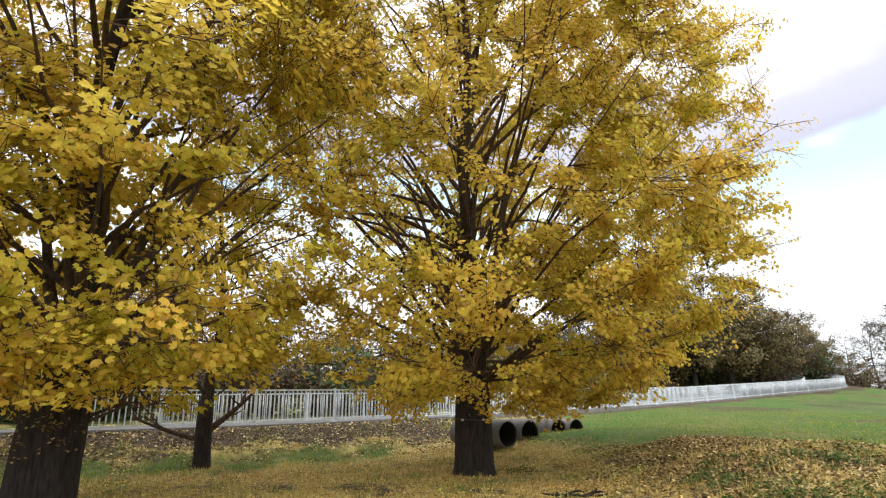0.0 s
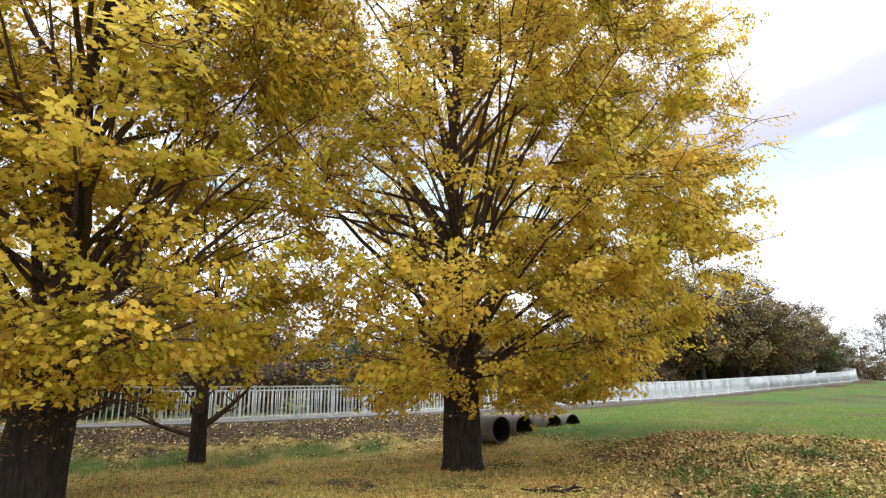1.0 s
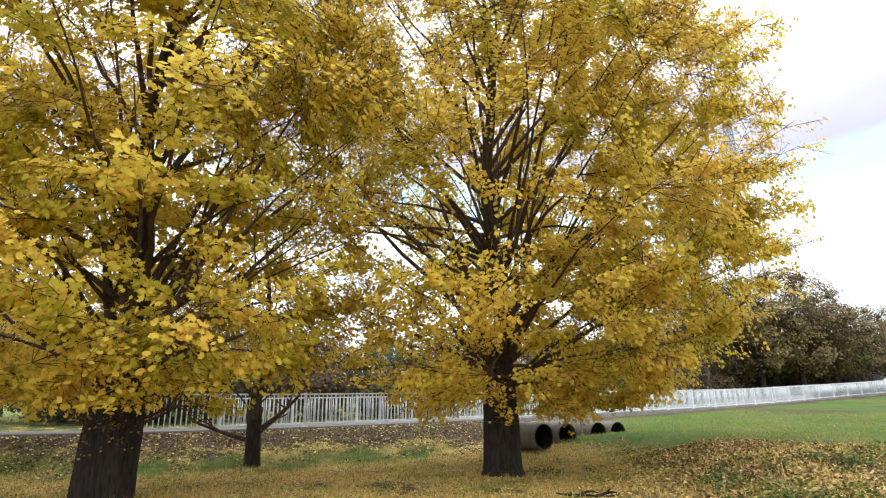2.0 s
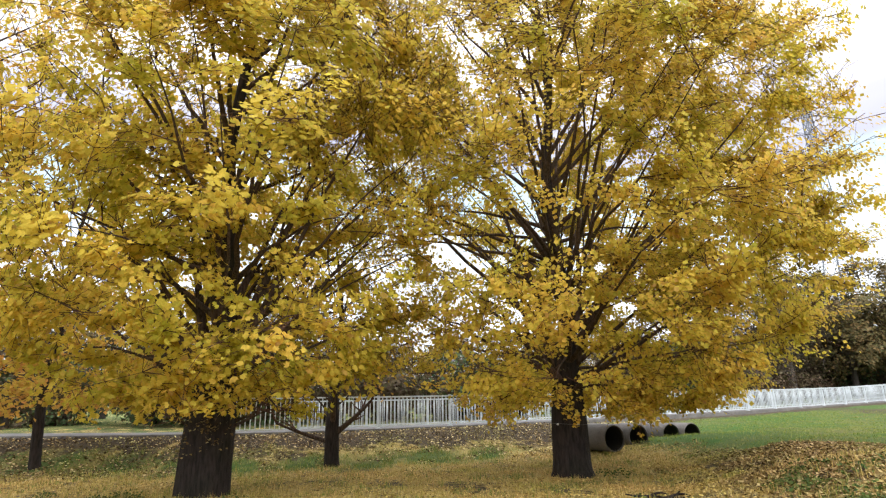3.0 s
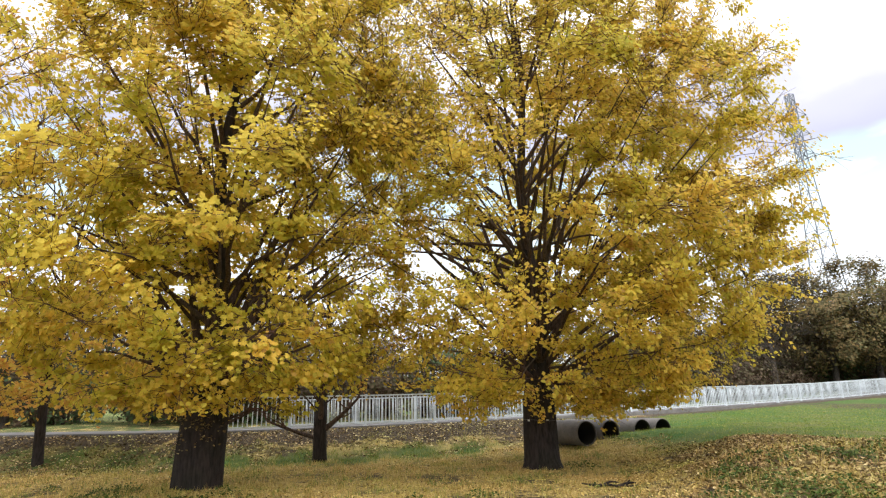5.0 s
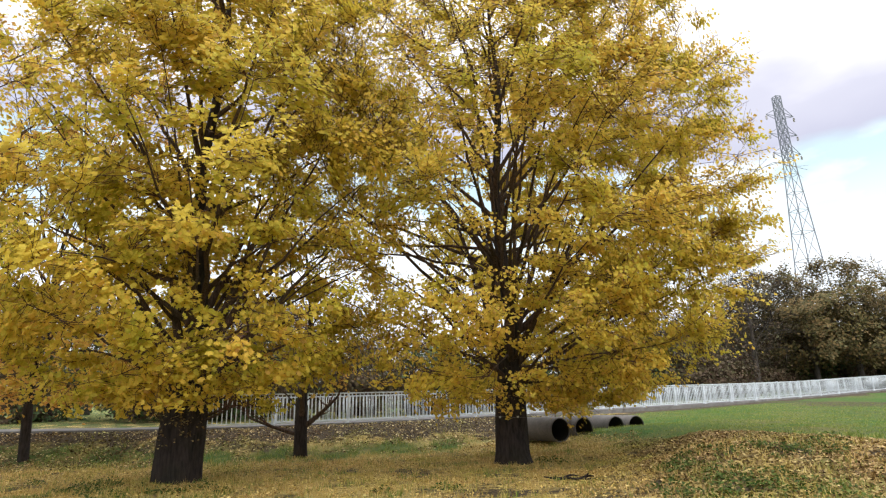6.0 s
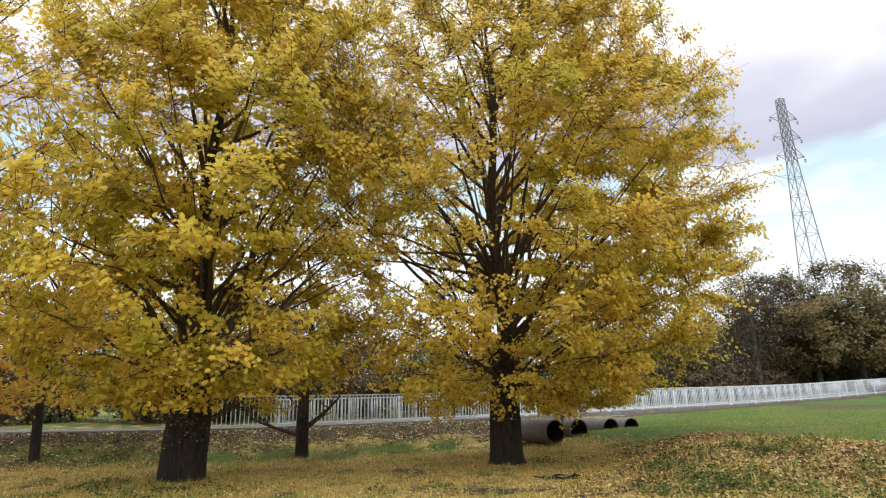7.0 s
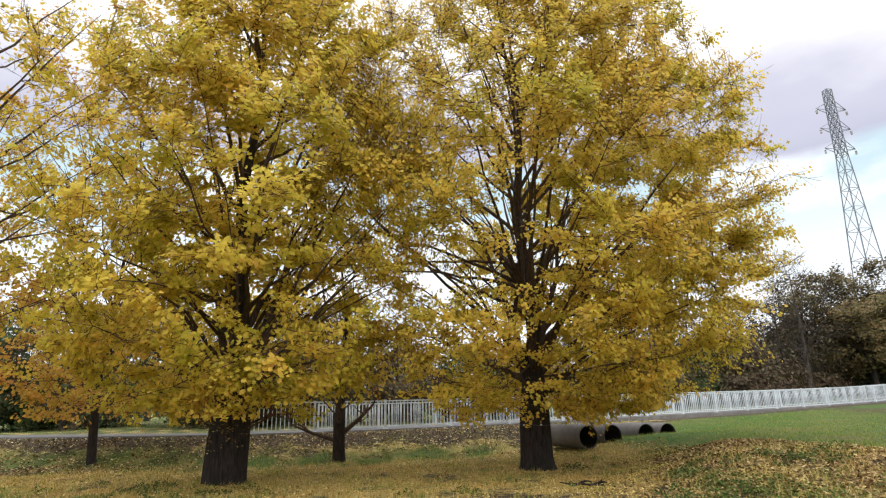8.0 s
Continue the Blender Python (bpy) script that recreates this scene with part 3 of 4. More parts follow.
    for e in goal:
        gap = nodes - e
        cost = np.linalg.norm(gap, axis=1) + 1.1 * np.clip(gap[:, 2] + 0.1, 0, None) + 0.35 * np.clip(np.hypot(nodes[:, 0], nodes[:, 1]) - np.hypot(e[0], e[1]), 0, None)
        k = int(np.argmin(cost))
        q = nodes[k]
        ln = np.linalg.norm(e - q)
        m2 = (q + e) / 2 + rng.normal(size=3) * 0.06 * ln + [0, 0, -0.05 * ln]
        B = bezier(q, m2, e, 5)
        br = min(0.55 * node_r[k], 0.012 + 0.008 * ln)
        far = spec.get("far", False)
        twigs.append((B[::2], np.linspace(br, 0.006, 3), 3) if far else (B, np.linspace(br, 0.005, 5), 4))
        dirn = (e - q) / (ln + 1e-6)
        for _ in range(spec["twigs"]):
            u = rng.uniform(0.35, 1.0)
            g = np.array([np.interp(u * 4, np.arange(5), B[:, j]) for j in range(3)])
            w = rng.normal(size=3) * [1, 1, 0.42] + [0, 0, 0.08 + 0.55 * float(smooth((g[2] - 0.4 * H) / (0.35 * H)))]
            dd = dirn * 0.45 + w * 0.7
            dd /= np.linalg.norm(dd)
            e2 = g + dd * rng.uniform(0.3, 0.72) * spec.get("reach", 1.0)
            T = bezier(g, (g + e2) / 2 + rng.normal(size=3) * 0.04, e2, 3)
            twigs.append((T[::2], np.array([0.014, 0.006]), 3) if far else (T, np.array([0.0075, 0.0055, 0.0035]), 3))
            for _ in range(spec.get("fine", 0)):
                w = dd + rng.normal(size=3) * 0.55
                twigs.append((np.array([g + (e2 - g) * 0.6, g + (e2 - g) * 0.6 + w * rng.uniform(0.12, 0.30)]), np.array([0.0040, 0.0024]), 3))
            bare = spec.get("bare", 0.0) * np.clip((g[2] - spec.get("bare_from", 0.5 * H)) / (0.25 * H), 0, 1) * float(smooth(0.5 + 0.35 * (g[0] * side[0] + g[1] * side[1])))
            n = 0 if rng.uniform() < 0.10 else int(spec["leaves"] * rng.uniform(0.35, 1.55) * (1 - bare))
            if n > 0:
                tt = rng.uniform(0.05, 1.1, n)[:, None]
                seats.append(g + (e2 - g) * tt + rng.normal(size=(n, 3)) * spec.get("spread", 0.10) * [1, 1, 0.7])
                outs.append(np.repeat(rng.normal(size=(1, 3)) * 0.30, n, axis=0))
    if not seats:
        return trunk, limbs, twigs, np.zeros((0, 3)), np.zeros((0, 3))
    seats, outs = np.concatenate(seats), np.concatenate(outs)
    if not spec.get("far", False):           # leaves gather in tufts, with gaps between them
        tuft = field(seats * [1, 1, 1.35], spec.get("tuft", 0.95), spec["seed"] + 1) > spec.get("open", -0.5) + rng.normal(size=len(seats)) * 0.25
        seats, outs = seats[tuft], outs[tuft]
    return trunk, limbs, twigs, seats, outs


def add_tree(spec, label, leaf_shape, leaf_mat, bark=M_BARK, twig=M_TWIG, loose=0, group="park trees", name="tree"):
    rng = np.random.default_rng(spec["seed"])
    trunk, limbs, twigs, seats, outs = grow(rng, spec)
    tree = thing(name, spec["at"], label, "tree", group)
    v, f = tubes(trunk)
    if spec["trunk"] > 0.3:                       # ribs and hollows of old bark
        r = np.hypot(v[:, 0], v[:, 1]) + 1e-6
        a = np.arctan2(v[:, 1], v[:, 0])
        low = np.clip(1.4 - v[:, 2], 0, 1.4) / 1.4
        k = 1 + (0.035 * np.sin(7 * a + 1.3 * v[:, 2]) + 0.02 * np.sin(13 * a)) * (v[:, 2] < 3) + 0.10 * low ** 3 * np.sin(4 * a + spec["seed"])
        near = v[:, 2] < 3.0
        v[near, 0] *= k[near]
        v[near, 1] *= k[near]
    child("trunk", mesh_from_arrays("trunk", v, f, bark, True), tree, "dark ridged bark")
    for pts, rad, sides in limbs:
        v, f = tubes([(pts, rad, sides)])
        child("limb", mesh_from_arrays("limb", v, f, M_LIMB if bark is M_BARK else bark, True), tree)
    v, f = tubes(twigs)
    child("branchwork", mesh_from_arrays("branchwork", v, f, twig), tree, "fine dark twigs", "stuff")
    if len(seats):
        centre = np.array([*spec.get("shift", (0, 0)), 0.5 * spec["outline"][-1][0]])
        away = seats - centre
        away /= np.linalg.norm(away, axis=1)[:, None] + 1e-9
        away[:, 2] = 0.3 * away[:, 2] + 0.25
        away = 1.1 * away + outs
        order = np.argsort(seats @ np.array([0.45, -0.85, -0.25]))[::-1]      # the side that faces the open field first
        free, rest = order[:loose], order[loose:]
        child("crown", leaves_mesh("crown", rng, seats[rest], spec["leaf"], leaf_shape, leaf_mat, 0.2, away[rest]), tree, "dense autumn foliage", "stuff")
        if loose:
            s, t, nn = leaf_frames(rng, len(free), 0.2, away[free])
            one = mesh_from_arrays("leaf", spec["leaf"] * leaf_shape[0], leaf_shape[1], leaf_mat)
            for q, a, b, c in zip(seats[free], s, t, nn):
                lf = child("leaf", one, tree)
                k = rng.uniform(0.7, 1.2)
                lf.matrix_local = Matrix(((a[0], b[0], c[0], q[0]), (a[1], b[1], c[1], q[1]), (a[2], b[2], c[2], q[2]), (0, 0, 0, 1))) @ Matrix.Scale(k, 4)
    return tree


def ground_z(x, y):
    return float(land(np.array([x]), np.array([y]))[0][0])


RIGHT = dict(seed=11, at=(0.02, 12.44, ground_z(0.02, 12.44)), trunk=0.40, fork=2.0, limbs=84, boughs=1600, twigs=8, leaves=38, leaf=0.082, open=-0.8, bare_from=3.6, thin=[(-9, -2.2, 1.5, 6.8, 0.86)], holes=-1.55, clear=(3.0, 1.6, 0.0), bare=0.65, bare_side=(-0.95, -0.3), skirt=[(-150, 0, 34, 2.6, 5.2, 1.4, 3.6), (-62, 10, 10, 1.4, 2.0, 1.4, 2.6)], fine=1, windows=[(-83, 17, 1.2, 3.3, 0.85), (-70, 12, 3.3, 5.0, 0.5), (-100, 12, 3.3, 5.4, 0.5)],
             stems=[(1.9, -1.5, 0.3, 5.0, 0.16), (2.0, 2.5, -0.4, 4.6, 0.12), (2.0, -2.7, 0.5, 4.4, 0.095), (2.1, 1.3, 0.7, 5.6, 0.12), (2.2, 0.3, -1.6, 4.6, 0.10), (1.9, -0.4, 1.6, 4.6, 0.095)],
             low=[(1.75, 0.45, -0.25, 0.28, 0.07)], spread=0.085, gaps=2.6,
             outline=[(1.35, 2.4), (1.8, 4.0), (2.5, 5.0), (3.3, 5.75), (4.0, 5.95), (5.0, 6.4), (6.0, 6.75), (7.5, 6.95), (9.0, 6.65), (10.0, 6.1), (11.0, 5.4), (12.4, 4.75), (14.0, 3.8), (16.0, 2.0), (17.0, 0.6)], shell=0.30)
LEFT = dict(seed=5, at=(-6.27, 7.92, ground_z(-6.27, 7.92) - 0.09), trunk=0.475, fork=1.75, leader=0.36, top=0.62, limbs=64, boughs=720, twigs=8, leaves=33, leaf=0.095, open=-0.6, bare=0.75, bare_from=5.0, bare_side=(-0.8, 0.3), thin=[(-9, -1.6, 4.2, 12.0, 0.72), (1.5, 9, 2.9, 7.0, 0.60)], shift=(0.5, -0.5), spread=0.11,
            flare=-0.15, holes=-0.75, gaps=2.3, tuft=1.1, shell=0.5, skirt=[(-110, -15, 24, 1.55, 2.7, 1.2, 3.0), (-120, -10, 20, 2.8, 6.2, 1.6, 3.2)], clear=(4.2, 1.5, 0.0), fine=1, windows=[(-46, 12, 2.8, 4.4, 0.4), (-58, 10, 4.4, 6.5, 0.35), (-30, 10, 3.5, 6.0, 0.4), (-95, 32, 1.2, 3.4, 0.45), (-50, 45, 1.2, 2.5, 0.3)],
            stems=[(1.7, -1.4, 0.4, 4.4, 0.16), (1.75, 1.9, 0.3, 4.6, 0.17), (1.9, 0.5, -1.2, 4.8, 0.13), (1.6, 2.8, 0.9, 3.3, 0.11), (1.7, -2.6, -0.3, 3.6, 0.10)],
            low=[(1.25, 0.75, 0.55, 0.35, 0.05), (1.15, 0.95, 0.35, 0.42, 0.045), (1.3, -0.6, -0.3, 0.3, 0.05), (1.2, -0.95, -0.25, 0.38, 0.05)],
            outline=[(1.3, 1.7), (1.75, 2.4), (2.4, 3.3), (3.5, 4.4), (5.0, 5.1), (6.7, 5.1), (8.5, 4.7), (10.5, 4.0), (12.3, 3.3), (14.5, 2.2), (16.0, 0.5)])
SMALL = dict(seed=23, at=(-6.65, 13.5, ground_z(-6.65, 13.5)), trunk=0.195, fork=1.5, limbs=26, boughs=150, twigs=6, leaves=6, leaf=0.11, bare=0.9, flare=0.5,
             low=[(0.62, -1.35, -0.75, 0.55, 0.075), (0.8, 1.0, 0.45, 0.95, 0.10), (1.0, 0.2, -0.3, 0.9, 0.12)],
             outline=[(2.0, 1.6), (2.6, 2.9), (3.6, 3.4), (5.0, 3.3), (6.6, 2.6), (8.2, 1.4), (9.0, 0.3)])
FAR_L = dict(seed=31, at=(-14.5, 11.0, ground_z(-14.5, 11.0) - 0.08), trunk=0.14, lean=(-0.09, -0.035), fork=2.0, limbs=50, boughs=400, twigs=6, leaves=18, leaf=0.13, bare=0.5, shift=(0.3, 0), flare=0.5, holes=-0.8, thin=[(-9, 9, 6.0, 20.0, 0.55)],
             outline=[(1.5, 2.4), (2.2, 4.0), (3.6, 4.8), (5.5, 5.2), (8.0, 5.3), (11.0, 5.0), (14.0, 4.4), (17.0, 3.1), (19.5, 0.5)])
THIRD = dict(seed=47, at=(-12.5, 3.4, ground_z(-12.5, 3.4)), trunk=0.42, fork=2.2, limbs=66, boughs=360, twigs=7, leaves=15, leaf=0.11, fine=1, bare=0.8, flare=0.4, holes=-0.7,
             outline=[(2.3, 2.6), (2.8, 3.9), (3.6, 4.6), (5.0, 5.2), (7.0, 5.5), (9.0, 5.3), (11.0, 4.7), (13.0, 3.9), (15.0, 2.4), (16.5, 0.5)])

broad = add_tree(RIGHT, "broad old tree with dense yellow autumn foliage", LEAF_FAR, M_LEAF_R)
stout = add_tree(LEFT, "stout dark-barked tree with large golden leaves", LEAF_MID, M_LEAF_L, loose=300)
add_tree(THIRD, "tall tree with thinning golden foliage beside the field", LEAF_FAR, M_LEAF_L)
def add_shoots(tree, r, lo, hi, n, seed):
    """Small leafy shoots on the bole, on its open side."""
    rng = np.random.default_rng(seed)
    P = []
    for _ in range(n):
        a, z = radians(rng.uniform(-125, -5)), rng.uniform(lo, hi)
        c = np.array([r * math.cos(a), r * math.sin(a), z])
        k = rng.integers(4, 10)
        P.append(c + np.array([math.cos(a), math.sin(a), 0]) * 0.06 + rng.normal(size=(k, 3)) * [0.07, 0.07, 0.05])
    child("bole_foliage", leaves_mesh("bole_foliage", rng, np.concatenate(P), 0.055, LEAF_FAR, M_LITTER_DULL, 0.3), tree, "small dry leafy shoots on the bark", "stuff")


add_shoots(stout, 0.48, 0.85, 1.5, 22, 3)
add_shoots(broad, 0.40, 1.2, 2.3, 14, 4)
add_tree(SMALL, "slim tree with low forked branches by the road bank", LEAF_FAR, M_LEAF_SM)
add_tree(FAR_L, "slender tree with thinning amber foliage", LEAF_FAR, M_LEAF_SM)


# ---- woods beyond the road ----
def proto(seed, H, wide, leaf_mat, leaves, leaf, bark=M_BARK_GREY, z0=0.18, limbs=16, boughs=110, twigs=5, name="woodland_tree", label="", group="woods beyond the road"):
    outline = [(H * z0, wide * 0.5), (H * (z0 + 0.14), wide * 0.9), (H * 0.55, wide), (H * 0.8, wide * 0.7), (H, wide * 0.15)]
    spec = dict(seed=seed, at=(0, 0, 0), trunk=0.018 * H + 0.03, fork=H * z0 * 1.05, limbs=limbs, boughs=boughs, twigs=twigs, leaves=leaves, leaf=leaf, spread=0.22, reach=1.7, far=True, outline=outline)
    return add_tree(spec, label, LEAF_FAR, leaf_mat, bark, M_TWIG if bark is M_BARK else bark, group=group, name=name)


def spin(x, y, rz, s, dz=-0.05):
    return pose(x, y, ground_z(x, y) + dz, 0, 0, rz) @ Matrix.Diagonal((s, s, s, 1))


def build_woods():
    rng = random.Random(4)
    olive = proto(101, 10.0, 4.4, M_LEAF_OLIVE, 18, 0.18, boughs=140, label="broad olive-brown woodland tree beyond the white fence")
    brown = proto(102, 9.0, 3.8, M_LEAF_BROWN, 9, 0.155, boughs=110, label="russet half-bare woodland tree beyond the white fence")
    bare = proto(103, 10.0, 3.4, M_LEAF_BROWN, 0, 0.3, label="bare grey woodland tree beyond the road", boughs=110, twigs=6)
    green = proto(104, 8.0, 3.4, M_LEAF_GREEN, 16, 0.22, z0=0.06, label="dark evergreen woodland tree beyond the road", bark=M_BARK)
    shrub = proto(105, 3.2, 2.2, M_LEAF_BROWN, 9, 0.155, z0=0.05, limbs=8, boughs=44, twigs=4, name="shrub", label="tangled brown-green shrub behind the road", bark=M_BARK)
    hedge = proto(106, 3.0, 2.3, M_LEAF_GREEN, 13, 0.16, z0=0.04, limbs=8, boughs=44, twigs=4, name="shrub", label="dark green leafy shrub behind the road", bark=M_BARK)
    first = {id(o): True for o in (olive, brown, bare, green, shrub, hedge)}
    tall = {id(olive): 10.0, id(brown): 9.0, id(bare): 10.0, id(green): 8.0}

    def put(kind, x, y, s):
        m = spin(x, y, rng.uniform(0, 360), s)
        if first.pop(id(kind), None):
            kind.matrix_world = m
        else:
            c = copy_thing(kind, m)
            c.scale = (s, s, s)

    # heading in degrees from +y to the right, distance, rise of the tops over the eye, kinds
    belt = [(-66, 34, 0.17, green), (-60, 40, 0.2, green), (-55, 36, 0.22, brown), (-50, 40, 0.22, olive), (-45, 44, 0.23, bare), (-41, 42, 0.2, brown), (-37, 46, 0.21, olive),
            (-33, 44, 0.2, brown), (-29, 48, 0.17, bare), (-26, 46, 0.14, brown), (-22, 50, 0.135, olive), (-18, 50, 0.13, brown), (-14, 54, 0.135, bare), (-10, 52, 0.14, olive),
            (-6, 56, 0.15, brown), (-2, 56, 0.15, olive), (2, 58, 0.17, bare), (6, 60, 0.17, brown), (9, 62, 0.17, bare), (11.5, 62, 0.205, bare), (13.2, 60, 0.245, bare), (15.0, 66, 0.21, brown),
            (17.5, 66, 0.225, olive), (20.5, 68, 0.205, olive), (22.8, 72, 0.18, olive), (24.6, 76, 0.135, brown), (26.3, 84, 0.09, bare), (27.8, 92, 0.075, bare),
            (29.5, 104, 0.11, bare), (31.2, 106, 0.125, bare), (33, 108, 0.13, brown), (35, 110, 0.14, bare), (37, 110, 0.10, brown), (39.5, 106, 0.1, bare), (42, 104, 0.11, olive)]
    for k, (h, D, rise, kind) in enumerate(belt):
        for back in ((0, 1) if k % 2 else (0,)):
            hh, dd = h + back * 1.7, D + back * 9.0
            x, y = 1.5 + dd * math.sin(radians(hh)), -1.0 + dd * math.cos(radians(hh))
            z = ground_z(x, y)
            want = 1.45 + rise * dd * rng.uniform(0.86, 1.0) - z
            kk = kind if not back else rng.choice((brown, bare, olive))
            put(kk, x, y, max(want, 2.5) / tall[id(kk)])
    # undergrowth behind the road
    for k in range(66):
        s = 24 + k * 1.62
        i = np.searchsorted(ARC, s)
        i = min(i, len(LINE) - 1)
        nrm = NRM[i]
        o = ROAD_W + rng.uniform(3.5, 10.0)
        x, y = LINE[i, 0] + nrm[0] * o, LINE[i, 1] + nrm[1] * o
        put(hedge if (k < 16 and k % 3) or k % 7 == 3 else shrub, x, y, rng.uniform(0.85, 1.5))
    for k in range(26):
        i = min(np.searchsorted(ARC, 84 + k * 1.7), len(LINE) - 1)
        o = ROAD_W + rng.uniform(6.0, 14.0)
        put(hedge if k % 5 == 2 else shrub, LINE[i, 0] + NRM[i, 0] * o, LINE[i, 1] + NRM[i, 1] * o, rng.uniform(1.3, 2.0))
    # tall thicket under the wood's edge
    for k in range(44):
        h, D = 5.0 + k * 0.52, 62 + 0.55 * k + rng.uniform(0, 7)
        x, y = 1.5 + D * math.sin(radians(h)), -1.0 + D * math.cos(radians(h))
        put(hedge if k % 4 == 1 else shrub, x, y, rng.uniform(1.5, 2.3) * (1.0 if h < 23 else 0.75))
    for k in range(14):
        h, D = 26 + k * 1.35, 88 + rng.uniform(0, 14)
        x, y = 1.5 + D * math.sin(radians(h)), -1.0 + D * math.cos(radians(h))
        put(shrub, x, y, rng.uniform(0.9, 1.5))


ARC = np.concatenate([[0], np.cumsum(np.linalg.norm(np.diff(LINE[:, :2], axis=0), axis=1))])
NRM = normals_2d(LINE)
build_woods()


# ---- pylon ----
def build_pylon():
    x, y = 31.7, 92.0
    H, waist, base_w = 47.0, 35.5, 4.6
    tower = thing("lattice_tower", pose(x, y, ground_z(x, y) - 0.1, 0, 0, 28) @ Matrix.Scale(0.976, 4), "tall grey steel lattice power pylon with crossarms", "pylon")

    def half(z):
        if z < waist:
            return base_w / 2 + (0.56 - base_w / 2) * (z / waist) ** 0.9
        return 0.56 + (0.44 - 0.56) * (z - waist) / (H - waist)

    def corner(i, z):
        w = half(z)
        return Vector(((-1, 1, 1, -1)[i] * w, (-1, -1, 1, 1)[i] * w, z))
    stations = [0, 7, 13.5, 19, 23.5, 27, 30, 33, 35.5, 37.2, 38.9, 40.6, 42.3, 44, 45.5, 47]
    for i in range(4):
        bm = bmesh.new()
        for a, b in zip(stations[:-1], stations[1:]):
            beam_into(bm, corner(i, a), corner(i, b), 0.15)
        part("leg", bm, M_STEEL, tower)
    for a, b in zip(stations[:-1], stations[1:]):
        for i in range(4):
            j = (i + 1) % 4
            bars = [(corner(i, a), corner(j, b)), (corner(i, b), corner(j, b))]
            if a >= waist - 2:
                bars.append((corner(j, a), corner(i, b)))
            for p, q in bars:
                bm = bmesh.new()
                beam_into(bm, p, q, 0.06 if a < waist - 2 else 0.08)
                part("brace", bm, M_STEEL, tower)
    for z in (36.4, 39.8, 43.2):
        for sgn in (-1, 1):
            bm = bmesh.new()
            tip = Vector((sgn * 2.6, 0, z + 0.4))
            w = half(z)
            for q in (Vector((sgn * w, -w, z)), Vector((sgn * w, w, z)), Vector((sgn * w, -w, z + 1.6)), Vector((sgn * w, w, z + 1.6))):
                beam_into(bm, q, tip, 0.07)
            arm = part("crossarm", bm, M_STEEL, tower)
            bm = bmesh.new()
            for k in range(4):
                bmesh.ops.create_cone(bm, cap_ends=True, segments=8, radius1=0.17, radius2=0.1, depth=0.12, matrix=Matrix.Translation(tip + Vector((0, 0, -0.3 - 0.17 * k))))
            part("insulator", bm, M_GLASSY, arm)


build_pylon()


# ---- concrete pipes ----
def build_pipes():
    ro, ri, ln = 0.375, 0.345, 2.3
    bm = bmesh.new()
    prof = [(ri, 0), (ri + 0.015, 0), (ro - 0.02, 0.0), (ro, 0.025), (ro, ln - 0.025), (ro - 0.02, ln), (ri + 0.015, ln), (ri, ln - 0.02), (ri, 0.0)]
    n, rings = 40, []
    for r, z in prof[:-1]:
        rings.append([bm.verts.new((r * math.cos(2 * math.pi * i / n), r * math.sin(2 * math.pi * i / n), z)) for i in range(n)])
    for a, b in zip(rings, rings[1:] + rings[:1]):
        for i in range(n):
            bm.faces.new((a[i], a[(i + 1) % n], b[(i + 1) % n], b[i]))
    bmesh.ops.recalc_face_normals(bm, faces=bm.faces)
    me = bpy.data.meshes.new("concrete_pipe")
    bm.to_mesh(me)
    bm.free()
    me.materials.append(M_PIPE)
    # lining painted as dark as the shade inside; an added disc shuts the far end
    bore = bmesh.new()
    bmesh.ops.create_cone(bore, cap_ends=False, segments=40, radius1=ri - 0.004, radius2=ri - 0.004, depth=ln - 0.12, matrix=Matrix.Translation((0, 0, ln / 2)))
    bmesh.ops.create_circle(bore, cap_ends=True, segments=40, radius=ri - 0.004, matrix=Matrix.Translation((0, 0, ln - 0.06)))
    bore_me = bpy.data.meshes.new("bore")
    bore.to_mesh(bore_me)
    bore.free()
    bore_me.materials.append(M_BORE_SHADE)
    for k in (0.0, 0.85, 2.12, 3.0):
        cx, cy = 0.86 + 0.79 * k, 16.4 + 1.13 * k
        back = Vector((-0.66, 0.75, 0.0))
        z = 0.60 - 0.015 * k
        ax = back.to_track_quat("Z", "Y").to_matrix().to_4x4()
        ob = new("concrete_pipe", me)
        ob.matrix_world = Matrix.Translation((cx, cy, z)) @ ax
        child("bore", bore_me, ob, "pipe bore coloured near-black for the shade inside, far end closed")
        tagged(ob, "grey concrete drain pipe lying on the grass", "pipe", "row of drain pipes")


build_pipes()


# ---- white fences ----
def along(line, s0, s1, step):
    arc = np.concatenate([[0], np.cumsum(np.linalg.norm(np.diff(line[:, :2], axis=0), axis=1))])
    s = np.arange(s0, s1, step)
    return np.stack([np.interp(s, arc, line[:, j]) for j in range(3)], -1), s


